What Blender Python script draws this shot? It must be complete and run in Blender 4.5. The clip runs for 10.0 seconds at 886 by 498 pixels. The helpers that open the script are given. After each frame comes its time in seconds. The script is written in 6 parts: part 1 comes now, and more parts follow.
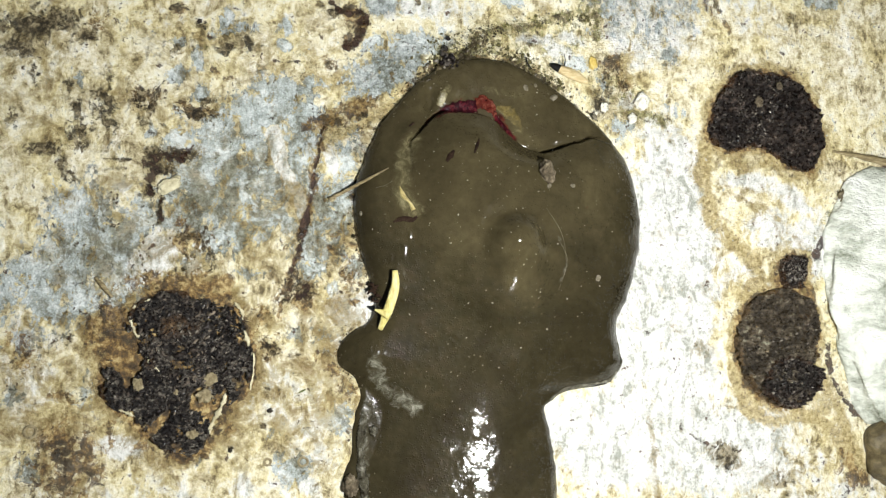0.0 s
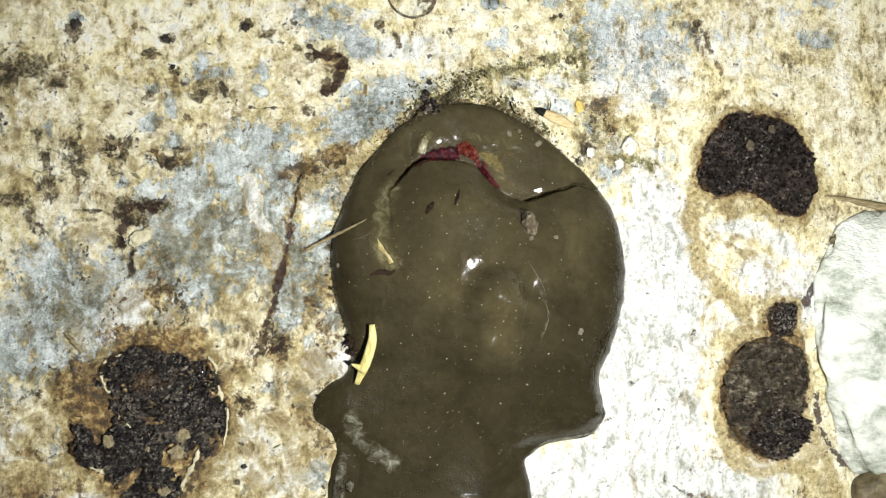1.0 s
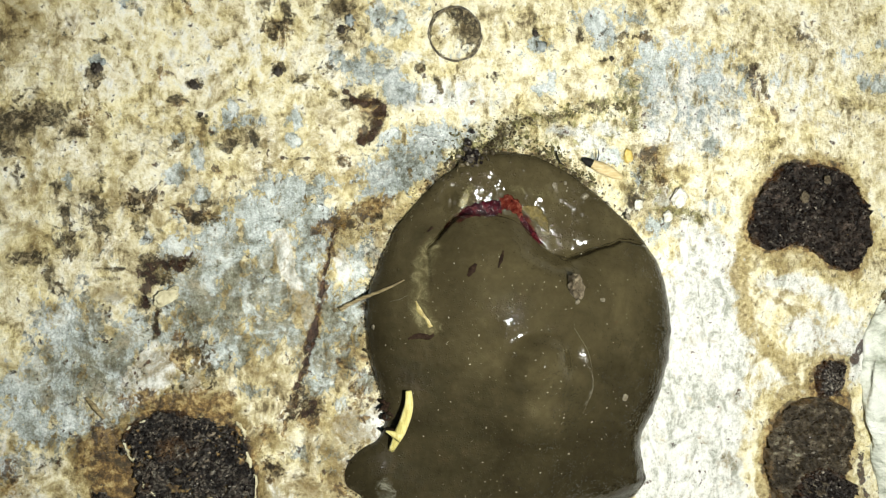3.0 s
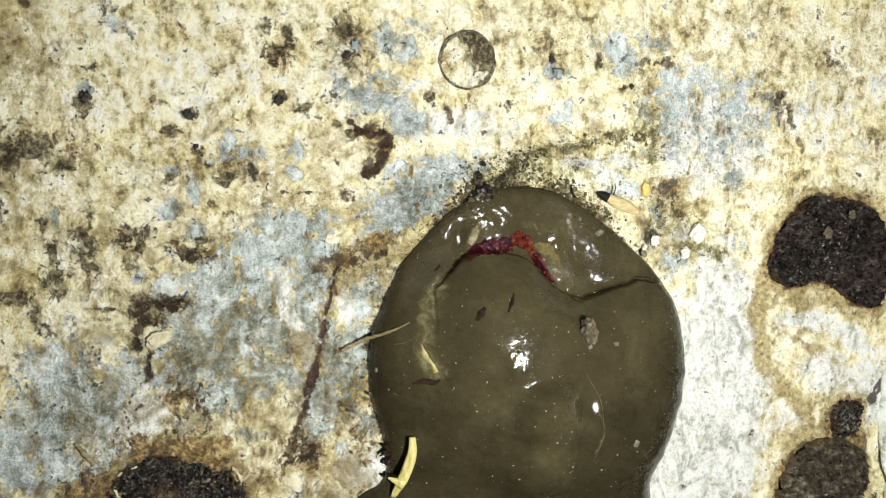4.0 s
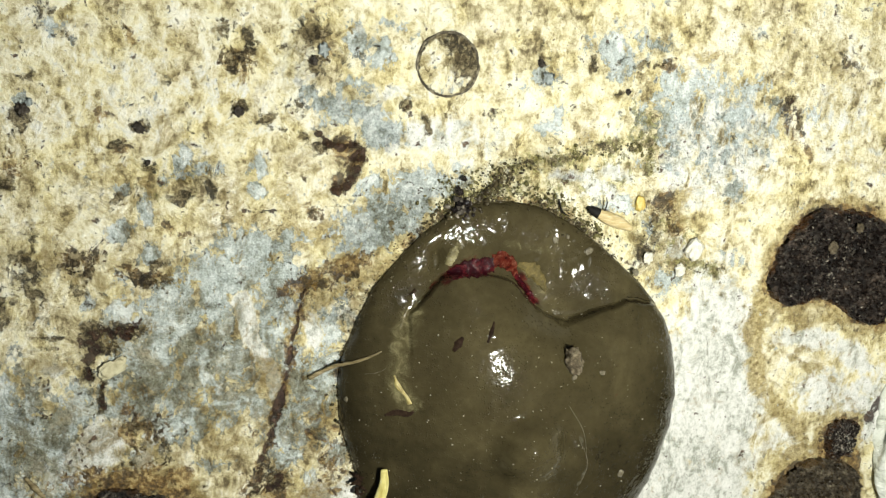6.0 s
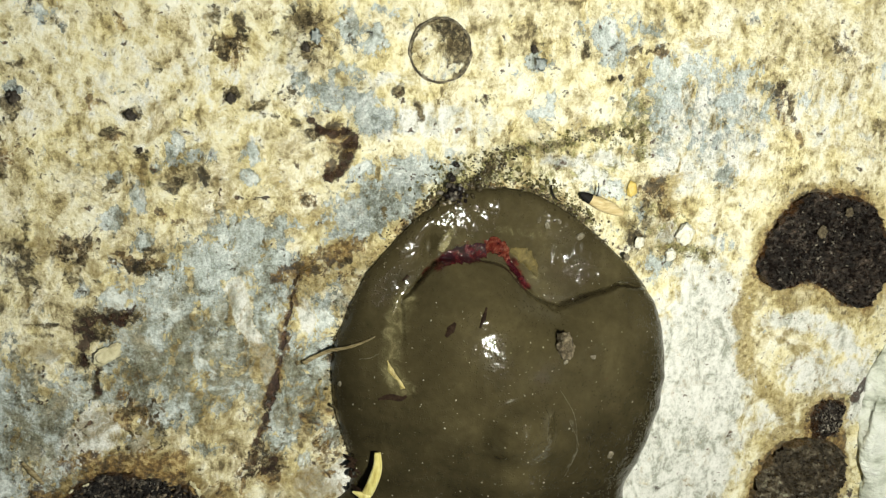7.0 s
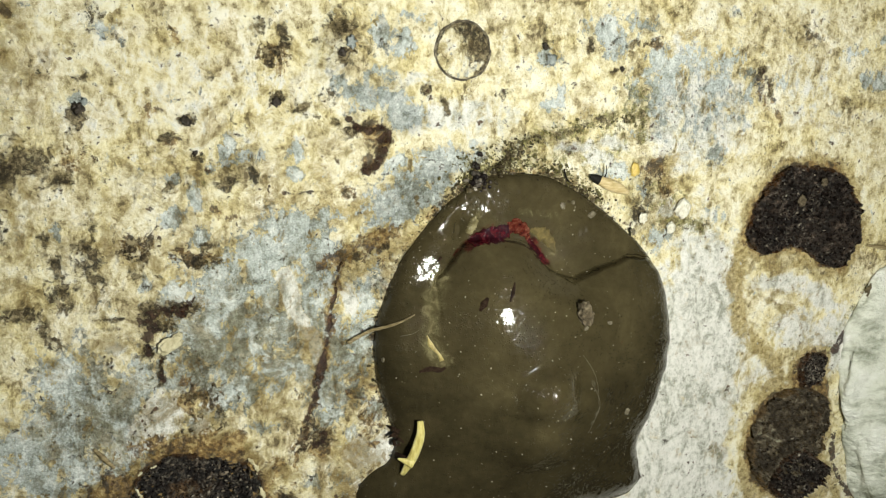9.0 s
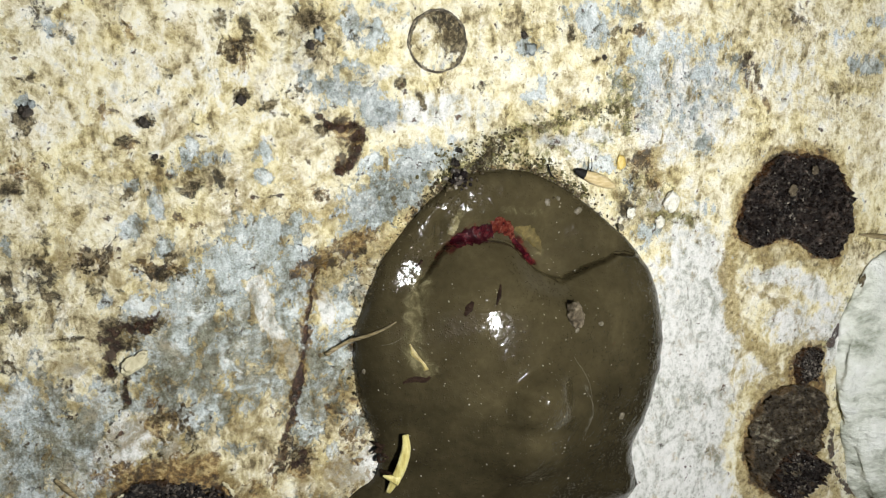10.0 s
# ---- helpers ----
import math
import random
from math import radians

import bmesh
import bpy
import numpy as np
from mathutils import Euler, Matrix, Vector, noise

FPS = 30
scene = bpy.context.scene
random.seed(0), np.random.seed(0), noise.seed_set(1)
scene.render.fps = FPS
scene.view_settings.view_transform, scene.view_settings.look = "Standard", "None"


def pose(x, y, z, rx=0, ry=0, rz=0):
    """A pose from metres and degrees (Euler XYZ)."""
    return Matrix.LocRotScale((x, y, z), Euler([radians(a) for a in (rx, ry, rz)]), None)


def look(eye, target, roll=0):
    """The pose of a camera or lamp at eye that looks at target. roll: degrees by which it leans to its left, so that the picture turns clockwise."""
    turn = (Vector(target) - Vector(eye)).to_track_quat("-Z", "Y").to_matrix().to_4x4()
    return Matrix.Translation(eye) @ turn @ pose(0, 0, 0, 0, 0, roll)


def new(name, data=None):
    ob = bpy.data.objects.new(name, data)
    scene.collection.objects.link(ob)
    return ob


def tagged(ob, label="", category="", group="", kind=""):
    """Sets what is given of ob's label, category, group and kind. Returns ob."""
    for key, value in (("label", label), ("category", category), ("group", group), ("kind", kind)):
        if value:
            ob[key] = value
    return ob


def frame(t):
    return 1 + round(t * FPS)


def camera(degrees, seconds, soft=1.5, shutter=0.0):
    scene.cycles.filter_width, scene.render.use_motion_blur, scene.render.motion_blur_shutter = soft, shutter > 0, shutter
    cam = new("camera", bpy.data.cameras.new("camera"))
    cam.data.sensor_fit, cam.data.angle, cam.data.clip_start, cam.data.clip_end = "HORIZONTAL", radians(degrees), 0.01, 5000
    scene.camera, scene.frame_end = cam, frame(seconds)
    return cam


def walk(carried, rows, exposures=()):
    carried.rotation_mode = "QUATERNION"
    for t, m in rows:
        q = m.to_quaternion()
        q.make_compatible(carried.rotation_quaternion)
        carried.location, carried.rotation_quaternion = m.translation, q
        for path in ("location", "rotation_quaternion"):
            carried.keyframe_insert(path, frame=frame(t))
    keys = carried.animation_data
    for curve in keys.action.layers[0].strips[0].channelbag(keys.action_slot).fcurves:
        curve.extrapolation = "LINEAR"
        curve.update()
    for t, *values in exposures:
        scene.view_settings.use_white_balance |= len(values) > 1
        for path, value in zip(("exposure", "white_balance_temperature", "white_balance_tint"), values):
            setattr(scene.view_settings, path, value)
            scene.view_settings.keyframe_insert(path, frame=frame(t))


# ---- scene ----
cam = camera(53.77, 10.0, soft=1.2)
walk(cam, [
    (0.0, pose(0.00000, 0.00000, 0.16979, 2.961, -12.106, -0.314)),
    (0.5, pose(0.00356, 0.00683, 0.16692, 2.338, -12.001, -0.131)),
    (1.0, pose(0.00534, 0.01447, 0.16737, 1.374, -11.866, 0.174)),
    (1.5, pose(0.00367, 0.02128, 0.16705, 0.608, -11.978, 0.399)),
    (2.0, pose(0.00243, 0.02584, 0.16458, -0.536, -11.885, 0.761)),
    (2.5, pose(0.00066, 0.03093, 0.16190, -1.432, -12.058, 1.035)),
    (3.8, pose(-0.00329, 0.04394, 0.14904, -4.156, -12.532, 2.100)),
    (4.0, pose(-0.00240, 0.04836, 0.14804, -5.133, -12.586, 2.345)),
    (4.5, pose(0.00118, 0.05324, 0.14396, -6.499, -12.529, 2.651)),
    (5.0, pose(0.00136, 0.05822, 0.14213, -7.937, -12.607, 2.835)),
    (6.5, pose(0.00332, 0.06625, 0.13395, -12.095, -12.889, 3.333)),
    (7.0, pose(0.00255, 0.06730, 0.13581, -12.918, -13.253, 3.278)),
    (7.5, pose(0.00013, 0.06730, 0.13921, -13.208, -13.857, 2.944)),
    (8.0, pose(-0.00709, 0.06645, 0.14134, -13.084, -15.068, 2.469)),
    (8.5, pose(-0.01330, 0.06600, 0.14309, -12.735, -16.376, 1.831)),
    (9.0, pose(-0.01479, 0.06735, 0.14507, -12.613, -17.372, 1.163)),
    (9.5, pose(-0.01570, 0.06873, 0.14355, -12.122, -18.567, 0.388)),
    (10.0, pose(-0.01346, 0.06439, 0.13713, -11.483, -19.462, -0.431)),
], exposures=[(0.0, 0.14, 6000, 9), (2.0, 0.08, 6030, 9), (2.5, 0.03, 6300, 4), (4.5, -0.18, 6080, 7), (5.0, -0.20, 6330, 3), (6.5, -0.23, 6370, 2), (7.5, -0.36, 6680, 0), (8.5, -0.37, 6520, 2), (9.5, -0.37, 6330, 4), (10.0, -0.34, 5980, 10)])

# ---- light ----
MM = 0.001
world = bpy.data.worlds.new("night")
scene.world = world
world.use_nodes = True
world.node_tree.nodes["Background"].inputs["Color"].default_value = (0.75, 0.85, 1.0, 1)
world.node_tree.nodes["Background"].inputs["Strength"].default_value = 0.03
TORCH_GLOW = 9770.0
scene.view_settings.exposure = 0.0


# ---- material helpers ----
class Nodes:
    """A short way to write node trees."""

    def __init__(self, name):
        self.m = bpy.data.materials.new(name)
        self.m.use_nodes = True
        self.t = self.m.node_tree
        self.b = self.t.nodes["Principled BSDF"]
        self.co = self.t.nodes.new("ShaderNodeTexCoord").outputs["Object"]

    def put(self, socket, v):
        if isinstance(v, bpy.types.NodeSocket):
            self.t.links.new(v, socket)
        elif isinstance(v, tuple) and len(v) == 3 and socket.type == "RGBA":
            socket.default_value = (*v, 1)
        else:
            socket.default_value = v

    def noise(self, scale, detail=4.0, rough=0.55, warp=0.0, vec=None):
        n = self.t.nodes.new("ShaderNodeTexNoise")
        self.put(n.inputs["Vector"], vec or self.co)
        self.put(n.inputs["Scale"], scale)
        self.put(n.inputs["Detail"], detail)
        self.put(n.inputs["Roughness"], rough)
        self.put(n.inputs["Distortion"], warp)
        return n.outputs["Fac"]

    def cells(self, scale, feature="F1", out="Distance", jitter=1.0, vec=None):
        n = self.t.nodes.new("ShaderNodeTexVoronoi")
        n.feature = feature
        self.put(n.inputs["Vector"], vec or self.co)
        self.put(n.inputs["Scale"], scale)
        self.put(n.inputs["Randomness"], jitter)
        return n.outputs[out]

    def stretch(self, sx, sy, sz, turn=0.0):
        n = self.t.nodes.new("ShaderNodeMapping")
        self.put(n.inputs["Vector"], self.co)
        n.inputs["Scale"].default_value = (sx, sy, sz)
        n.inputs["Rotation"].default_value = (0, 0, radians(turn))
        return n.outputs["Vector"]

    def calc(self, op, a, b=0.0, c=0.0):
        n = self.t.nodes.new("ShaderNodeMath")
        n.operation = op
        for s, v in zip(n.inputs, (a, b, c)):
            self.put(s, v)
        return n.outputs[0]

    def step(self, x, lo, hi):
        n = self.t.nodes.new("ShaderNodeMapRange")
        n.interpolation_type = "SMOOTHSTEP"
        for s, v in zip(("Value", "From Min", "From Max"), (x, lo, hi)):
            self.put(n.inputs[s], v)
        return n.outputs["Result"]

    def ramp(self, x, *stops):
        n = self.t.nodes.new("ShaderNodeValToRGB")
        self.put(n.inputs["Fac"], x)
        e = n.color_ramp.elements
        while len(e) < len(stops):
            e.new(0.5)
        for el, (p, c) in zip(e, stops):
            el.position, el.color = p, (*c, 1)
        return n.outputs["Color"]

    def mix(self, f, a, b, mode="MIX"):
        n = self.t.nodes.new("ShaderNodeMix")
        n.data_type, n.blend_type = "RGBA", mode
        self.put(n.inputs[0], f)
        self.put(n.inputs[6], a)
        self.put(n.inputs[7], b)
        return n.outputs[2]

    def warped(self, scale, amount, vec=None):
        """Coordinates shaken by noise, so that cells get ragged borders."""
        n = self.t.nodes.new("ShaderNodeTexNoise")
        self.put(n.inputs["Vector"], self.co)
        n.inputs["Scale"].default_value, n.inputs["Detail"].default_value = scale, 5.0
        d = self.t.nodes.new("ShaderNodeVectorMath")
        d.operation = "SUBTRACT"
        self.put(d.inputs[0], n.outputs["Color"])
        d.inputs[1].default_value = (0.5, 0.5, 0.5)
        m = self.t.nodes.new("ShaderNodeVectorMath")
        m.operation = "MULTIPLY_ADD"
        self.put(m.inputs[0], d.outputs[0])
        m.inputs[1].default_value = (amount, amount, amount)
        self.put(m.inputs[2], vec or self.co)
        return m.outputs[0]

    def masks(self, name):
        a = self.t.nodes.new("ShaderNodeAttribute")
        a.attribute_name = name
        s = self.t.nodes.new("ShaderNodeSeparateColor")
        self.t.links.new(a.outputs["Color"], s.inputs[0])
        return s.outputs[0], s.outputs[1], s.outputs[2]

    def random(self):
        return self.t.nodes.new("ShaderNodeObjectInfo").outputs["Random"]

    def island(self):
        return self.t.nodes.new("ShaderNodeNewGeometry").outputs["Random Per Island"]

    def bump(self, height, distance, strength=1.0, under=None):
        n = self.t.nodes.new("ShaderNodeBump")
        self.put(n.inputs["Height"], height)
        n.inputs["Distance"].default_value = distance
        n.inputs["Strength"].default_value = strength
        if under:
            self.t.links.new(under, n.inputs["Normal"])
        return n.outputs["Normal"]

    def done(self, **values):
        for key, v in values.items():
            self.put(self.b.inputs[key.replace("_", " ")], v)
        return self.m


def ground_material():
    g = Nodes("weathered_paint")
    blue, dirt, brown = g.masks("stain_a")
    white, ochre, line = g.masks("stain_b")
    grime, moss, wet = g.masks("stain_c")

    def swing(n, k):
        return g.calc("MULTIPLY", g.calc("SUBTRACT", n, 0.5), k)

    def total(first, *rest):
        for r in rest:
            first = g.calc("ADD", first, r)
        return first

    wide, mid, fine, grain = g.noise(90, 4, 0.6), g.noise(340, 6, 0.66, 0.5), g.noise(1050, 5, 0.62, 0.3), g.noise(2900, 3, 0.6)
    brushed = g.noise(230, 6, 0.68, 1.1, vec=g.stretch(1.7, 0.85, 1, 12))
    broken = g.noise(300, 8, 0.72, 0.9, vec=g.stretch(1, 0.8, 1, -20))
    ragged = g.warped(900, 0.0022, g.stretch(1.25, 0.8, 1, 8))
    chips, bits = g.cells(430, out="Color", vec=ragged), g.cells(1250, out="Color", vec=ragged)
    tone = total(swing(mid, 1.7), swing(fine, 0.8), swing(grain, 0.3), swing(brushed, 1.4), swing(wide, 1.2), swing(chips, 0.45), swing(bits, 0.32), 0.62)
    cream = g.ramp(tone, (0.06, (0.13, 0.102, 0.05)), (0.26, (0.35, 0.295, 0.165)), (0.46, (0.59, 0.53, 0.335)), (0.66, (0.75, 0.705, 0.52)), (0.90, (0.84, 0.82, 0.70)))
    hue = g.noise(120, 5, 0.65, 0.8)
    cream = g.mix(g.step(hue, 0.44, 0.64), cream, g.mix(1.0, cream, (1.0, 0.965, 0.80), "MULTIPLY"))
    cream = g.mix(g.step(hue, 0.50, 0.34), cream, g.mix(0.55, cream, g.mix(1.0, cream, (1.12, 1.12, 1.22), "MULTIPLY")))
    # Pale chalky paint, brushed on
    streak = total(swing(brushed, 2.6), swing(fine, 1.7), swing(grain, 0.7), 0.53)
    pale = g.ramp(total(streak, swing(hue, 1.2)), (0.08, (0.33, 0.34, 0.30)), (0.34, (0.55, 0.56, 0.53)), (0.60, (0.71, 0.715, 0.695)), (0.95, (0.81, 0.81, 0.80)))
    f_white = g.step(total(white, swing(mid, 1.5), swing(brushed, 1.3), swing(broken, 0.9)), 0.32, 0.78)
    c = g.mix(1.0, g.mix(f_white, cream, pale), (1.0, 0.99, 0.96), "MULTIPLY")
    # Ochre staining soaks in
    f_ochre = g.step(total(ochre, swing(g.noise(190, 7, 0.7, 0.8), 2.6), swing(fine, 0.8)), 0.36, 0.90)
    c = g.mix(g.calc("MULTIPLY", f_ochre, 0.92), c, g.ramp(total(swing(fine, 2.2), swing(grain, 0.8), 0.5), (0.1, (0.13, 0.085, 0.02)), (0.5, (0.39, 0.31, 0.135)), (0.9, (0.62, 0.53, 0.30))))
    # Bare blue-grey undercoat
    f_blue = g.step(total(blue, g.calc("MULTIPLY", f_white, -0.2), swing(broken, 2.3), swing(brushed, 1.2), swing(fine, 0.5), swing(chips, 0.4), swing(bits, 0.4)), 0.38, 0.58)
    steel = g.ramp(total(swing(brushed, 1.1), swing(g.noise(650, 5, 0.65), 1.3), swing(grain, 1.0), swing(hue, 1.6), swing(wide, 1.6), 0.52),
                   (0.06, (0.13, 0.145, 0.125)), (0.30, (0.265, 0.30, 0.285)), (0.55, (0.42, 0.475, 0.485)), (0.90, (0.71, 0.75, 0.75)))
    c = g.mix(g.calc("MULTIPLY", f_blue, 0.90), c, steel)
    # Soaked-in olive grime and yellowish moss over all of it
    soak = g.step(total(g.calc("MAXIMUM", grime, g.calc("MULTIPLY", dirt, 0.85)), swing(g.noise(170, 8, 0.66, 0.9), 2.8), swing(fine, 0.8), swing(bits, 0.4), swing(grain, 0.3)), 0.36, 0.92)
    c = g.mix(g.calc("MULTIPLY", soak, 0.85), c, g.mix(1.0, c, g.ramp(mid, (0.38, (0.30, 0.23, 0.11)), (0.62, (0.52, 0.47, 0.33))), "MULTIPLY"))
    f_moss = g.step(total(moss, swing(g.noise(520, 7, 0.72, 0.6), 3.0), swing(grain, 0.8)), 0.46, 0.80)
    c = g.mix(g.calc("MULTIPLY", f_moss, 0.8), c, g.ramp(total(swing(fine, 2.6), 0.5), (0.1, (0.05, 0.045, 0.012)), (0.5, (0.20, 0.185, 0.055)), (0.9, (0.50, 0.47, 0.20))))
    # Rusty brown
    f_brown = g.step(total(brown, swing(g.noise(330, 8, 0.70, 0.8), 2.2), swing(chips, 0.35), swing(bits, 0.4), swing(grain, 0.4)), 0.44, 0.72)
    c = g.mix(g.calc("MULTIPLY", f_brown, 0.88), c, g.ramp(total(swing(g.noise(800, 6, 0.7), 2.6), swing(hue, 2.0), swing(mid, 2.8), 0.34), (0.0, (0.020, 0.011, 0.006)), (0.34, (0.095, 0.052, 0.016)), (0.60, (0.24, 0.148, 0.045)), (0.95, (0.50, 0.39, 0.18))))
    # Dark grime and lichen
    f_dirt = g.step(total(dirt, g.calc("MULTIPLY", f_white, -0.3), swing(g.noise(330, 8, 0.70, 0.9), 3.0), swing(fine, 1.2), swing(chips, 0.5), swing(bits, 0.6)), 0.50, 0.90)
    c = g.mix(g.calc("MULTIPLY", f_dirt, 0.92), c, g.ramp(total(swing(g.noise(1400, 5, 0.7), 2.6), swing(bits, 0.9), swing(g.noise(450, 4, 0.6, vec=g.stretch(0.7, 1.4, 1, 8)), 2.2), 0.33), (0.06, (0.014, 0.010, 0.005)), (0.32, (0.062, 0.046, 0.022)), (0.58, (0.17, 0.135, 0.072)), (0.90, (0.38, 0.32, 0.19))))
    # Scattered small pits, denser in some parts
    some = g.step(g.noise(80, 4, 0.6), 0.44, 0.62)
    f_pit = g.calc("MULTIPLY", g.step(total(g.cells(560), swing(fine, 0.6)), 0.28, 0.10), g.calc("MULTIPLY", g.calc("MULTIPLY", some, g.step(grime, 0.3, 0.6)), g.calc("SUBTRACT", 1.0, g.calc("MULTIPLY", f_white, 0.95))))
    c = g.mix(g.calc("MULTIPLY", f_pit, 0.3), c, (0.09, 0.068, 0.04))
    f_line = g.step(total(line, swing(mid, 2.6), swing(fine, 2.4)), 0.42, 0.72)
    c = g.mix(g.calc("MULTIPLY", f_line, 0.92), c, g.ramp(fine, (0.38, (0.013, 0.007, 0.006)), (0.56, (0.042, 0.019, 0.013)), (0.70, (0.14, 0.078, 0.042))))
    h = total(g.calc("MULTIPLY", fine, 0.7), g.calc("MULTIPLY", mid, 0.8), g.calc("MULTIPLY", grain, 0.35), g.calc("MULTIPLY", g.calc("MULTIPLY", f_dirt, grain), 0.8),
              g.calc("MULTIPLY", f_blue, -0.25), g.calc("MULTIPLY", f_pit, -0.4), g.calc("MULTIPLY", f_line, -0.6))
    f_wet = g.calc("MULTIPLY", wet, g.step(g.noise(700, 5, 0.7), 0.42, 0.58))
    h = g.calc("ADD", h, g.calc("MULTIPLY", f_wet, g.calc("MULTIPLY", g.noise(2300, 2, 0.5), 1.1)))
    gloss = g.calc("SUBTRACT", 0.70, g.calc("MULTIPLY", f_blue, g.calc("MULTIPLY", g.step(g.noise(800, 5, 0.7), 0.36, 0.60), 0.54)))
    gloss = g.calc("MULTIPLY", gloss, g.calc("SUBTRACT", 1.0, g.calc("MULTIPLY", f_wet, 0.82)))
    return g.done(Base_Color=c, Roughness=gloss, Normal=g.bump(h, 0.0007, 0.9))


def mud_material():
    g = Nodes("wet_olive_mud")
    tissue, blood, milk = g.masks("tissue")
    upper_pale, _, _ = g.masks("upper_pale")
    a, b, f = g.noise(90, 5, 0.6, 0.6), g.noise(700, 4, 0.6), g.noise(520, 7, 0.72, 0.8)
    c = g.ramp(g.calc("ADD", g.calc("MULTIPLY", a, 0.7), g.calc("MULTIPLY", b, 0.3)), (0.32, (0.0245, 0.0198, 0.0098)), (0.52, (0.0390, 0.0322, 0.0160)), (0.70, (0.0585, 0.0485, 0.0243)))
    # Tone factor: paler over the upper mound, darker on the lower body, broken by noise
    film = g.step(g.calc("ADD", upper_pale, g.calc("MULTIPLY", g.calc("SUBTRACT", g.noise(70, 6, 0.65, 0.8), 0.5), 1.2)), 0.0, 1.0)
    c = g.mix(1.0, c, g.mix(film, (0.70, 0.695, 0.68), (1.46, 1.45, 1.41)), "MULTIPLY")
    dots = g.step(g.cells(900), 0.17, 0.10)
    c = g.mix(g.calc("MULTIPLY", dots, g.step(g.noise(160, 3), 0.58, 0.66)), c, (0.13, 0.115, 0.07))
    crumbs = g.calc("MULTIPLY", g.step(g.cells(300), 0.09, 0.06), g.step(g.noise(140, 3, vec=g.stretch(1, 1.3, 1, 40)), 0.63, 0.68))
    c = g.mix(g.calc("MULTIPLY", crumbs, 0.2), c, (0.012, 0.009, 0.006))
    # Pale tissue, blood and milky slime showing at the surface
    wob = g.calc("MULTIPLY", g.calc("SUBTRACT", f, 0.5), 2.4)
    c = g.mix(g.calc("MULTIPLY", g.step(g.calc("ADD", tissue, g.calc("MULTIPLY", wob, 0.3)), 0.15, 0.8), 0.85), c, g.ramp(f, (0.36, (0.066, 0.056, 0.026)), (0.52, (0.115, 0.100, 0.050)), (0.68, (0.25, 0.225, 0.125))))
    c = g.mix(g.calc("MULTIPLY", g.step(g.calc("ADD", milk, g.calc("MULTIPLY", wob, 0.55)), 0.30, 0.9), 0.8), c, g.ramp(f, (0.36, (0.07, 0.065, 0.042)), (0.52, (0.16, 0.155, 0.115)), (0.68, (0.38, 0.37, 0.30))))
    c = g.mix(g.calc("MULTIPLY", g.step(g.calc("ADD", blood, wob), 0.30, 0.9), 0.9), c, g.ramp(b, (0.36, (0.018, 0.003, 0.003)), (0.62, (0.085, 0.006, 0.008))))
    ripple = g.calc("ADD", g.calc("MULTIPLY", g.noise(240, 3, 0.5), 0.6), g.calc("MULTIPLY", g.noise(620, 3, 0.6), 0.5))
    grit = g.calc("MULTIPLY", g.step(g.cells(2300), 0.42, 0.05), g.step(g.noise(420, 5, 0.7), 0.42, 0.56))
    n = g.bump(grit, 0.00010, 1.0, g.bump(ripple, 0.0006, 0.30))
    return g.done(Base_Color=c, Roughness=g.calc("MULTIPLY_ADD", a, 0.08, 0.06), Normal=n, IOR=1.40)


def crust_material(name, dark, light, rim, scale=900.0, gloss=0.5):
    """Crumbly black rust: rim, where it thins out, is brown."""
    g = Nodes(name)
    thin, pale, orange = g.masks("thin")
    n = g.calc("ADD", g.calc("MULTIPLY", g.noise(scale, 6, 0.75, 0.6), 0.6), g.calc("MULTIPLY", g.noise(scale * 0.4, 5, 0.7, 1.6, vec=g.stretch(0.5, 1.8, 1, 35)), 0.4))
    n = g.calc("ADD", n, g.calc("MULTIPLY", g.calc("SUBTRACT", g.noise(190, 4, 0.6, 0.8), 0.5), 0.22))
    c = g.ramp(n, (0.38, tuple(v * 0.35 for v in dark)), (0.50, dark), (0.575, light), (0.65, tuple(min(v * 3.4, 0.5) for v in light)))
    f = g.step(g.calc("ADD", thin, g.calc("MULTIPLY", g.calc("SUBTRACT", g.noise(500, 6, 0.7), 0.5), 0.9)), 0.35, 0.8)
    c = g.mix(f, c, g.ramp(g.noise(600, 5, 0.7), (0.35, tuple(v * 0.35 for v in rim)), (0.6, rim)))
    f2 = g.step(g.calc("ADD", pale, g.calc("MULTIPLY", g.calc("SUBTRACT", g.noise(700, 6, 0.7), 0.5), 1.2)), 0.5, 0.75)
    c = g.mix(f2, c, g.ramp(g.noise(800, 4), (0.35, (0.30, 0.22, 0.10)), (0.65, (0.62, 0.52, 0.34))))
    f3 = g.step(g.calc("ADD", orange, g.calc("MULTIPLY", g.calc("SUBTRACT", g.noise(450, 6, 0.7), 0.5), 1.4)), 0.4, 0.9)
    c = g.mix(g.calc("MULTIPLY", f3, 0.85), c, g.ramp(g.noise(420, 5, 0.7), (0.34, (0.05, 0.028, 0.013)), (0.54, (0.16, 0.085, 0.035)), (0.72, (0.36, 0.23, 0.11))))
    h = g.calc("ADD", g.noise(scale * 1.6, 5, 0.7), g.calc("MULTIPLY", g.cells(scale * 1.3), -0.7))
    return g.done(Base_Color=c, Roughness=g.ramp(g.noise(scale * 2, 3), (0.40, (gloss * 0.45,) * 3), (0.6, (gloss + 0.25,) * 3)), Normal=g.bump(h, 0.0020, 1.0))


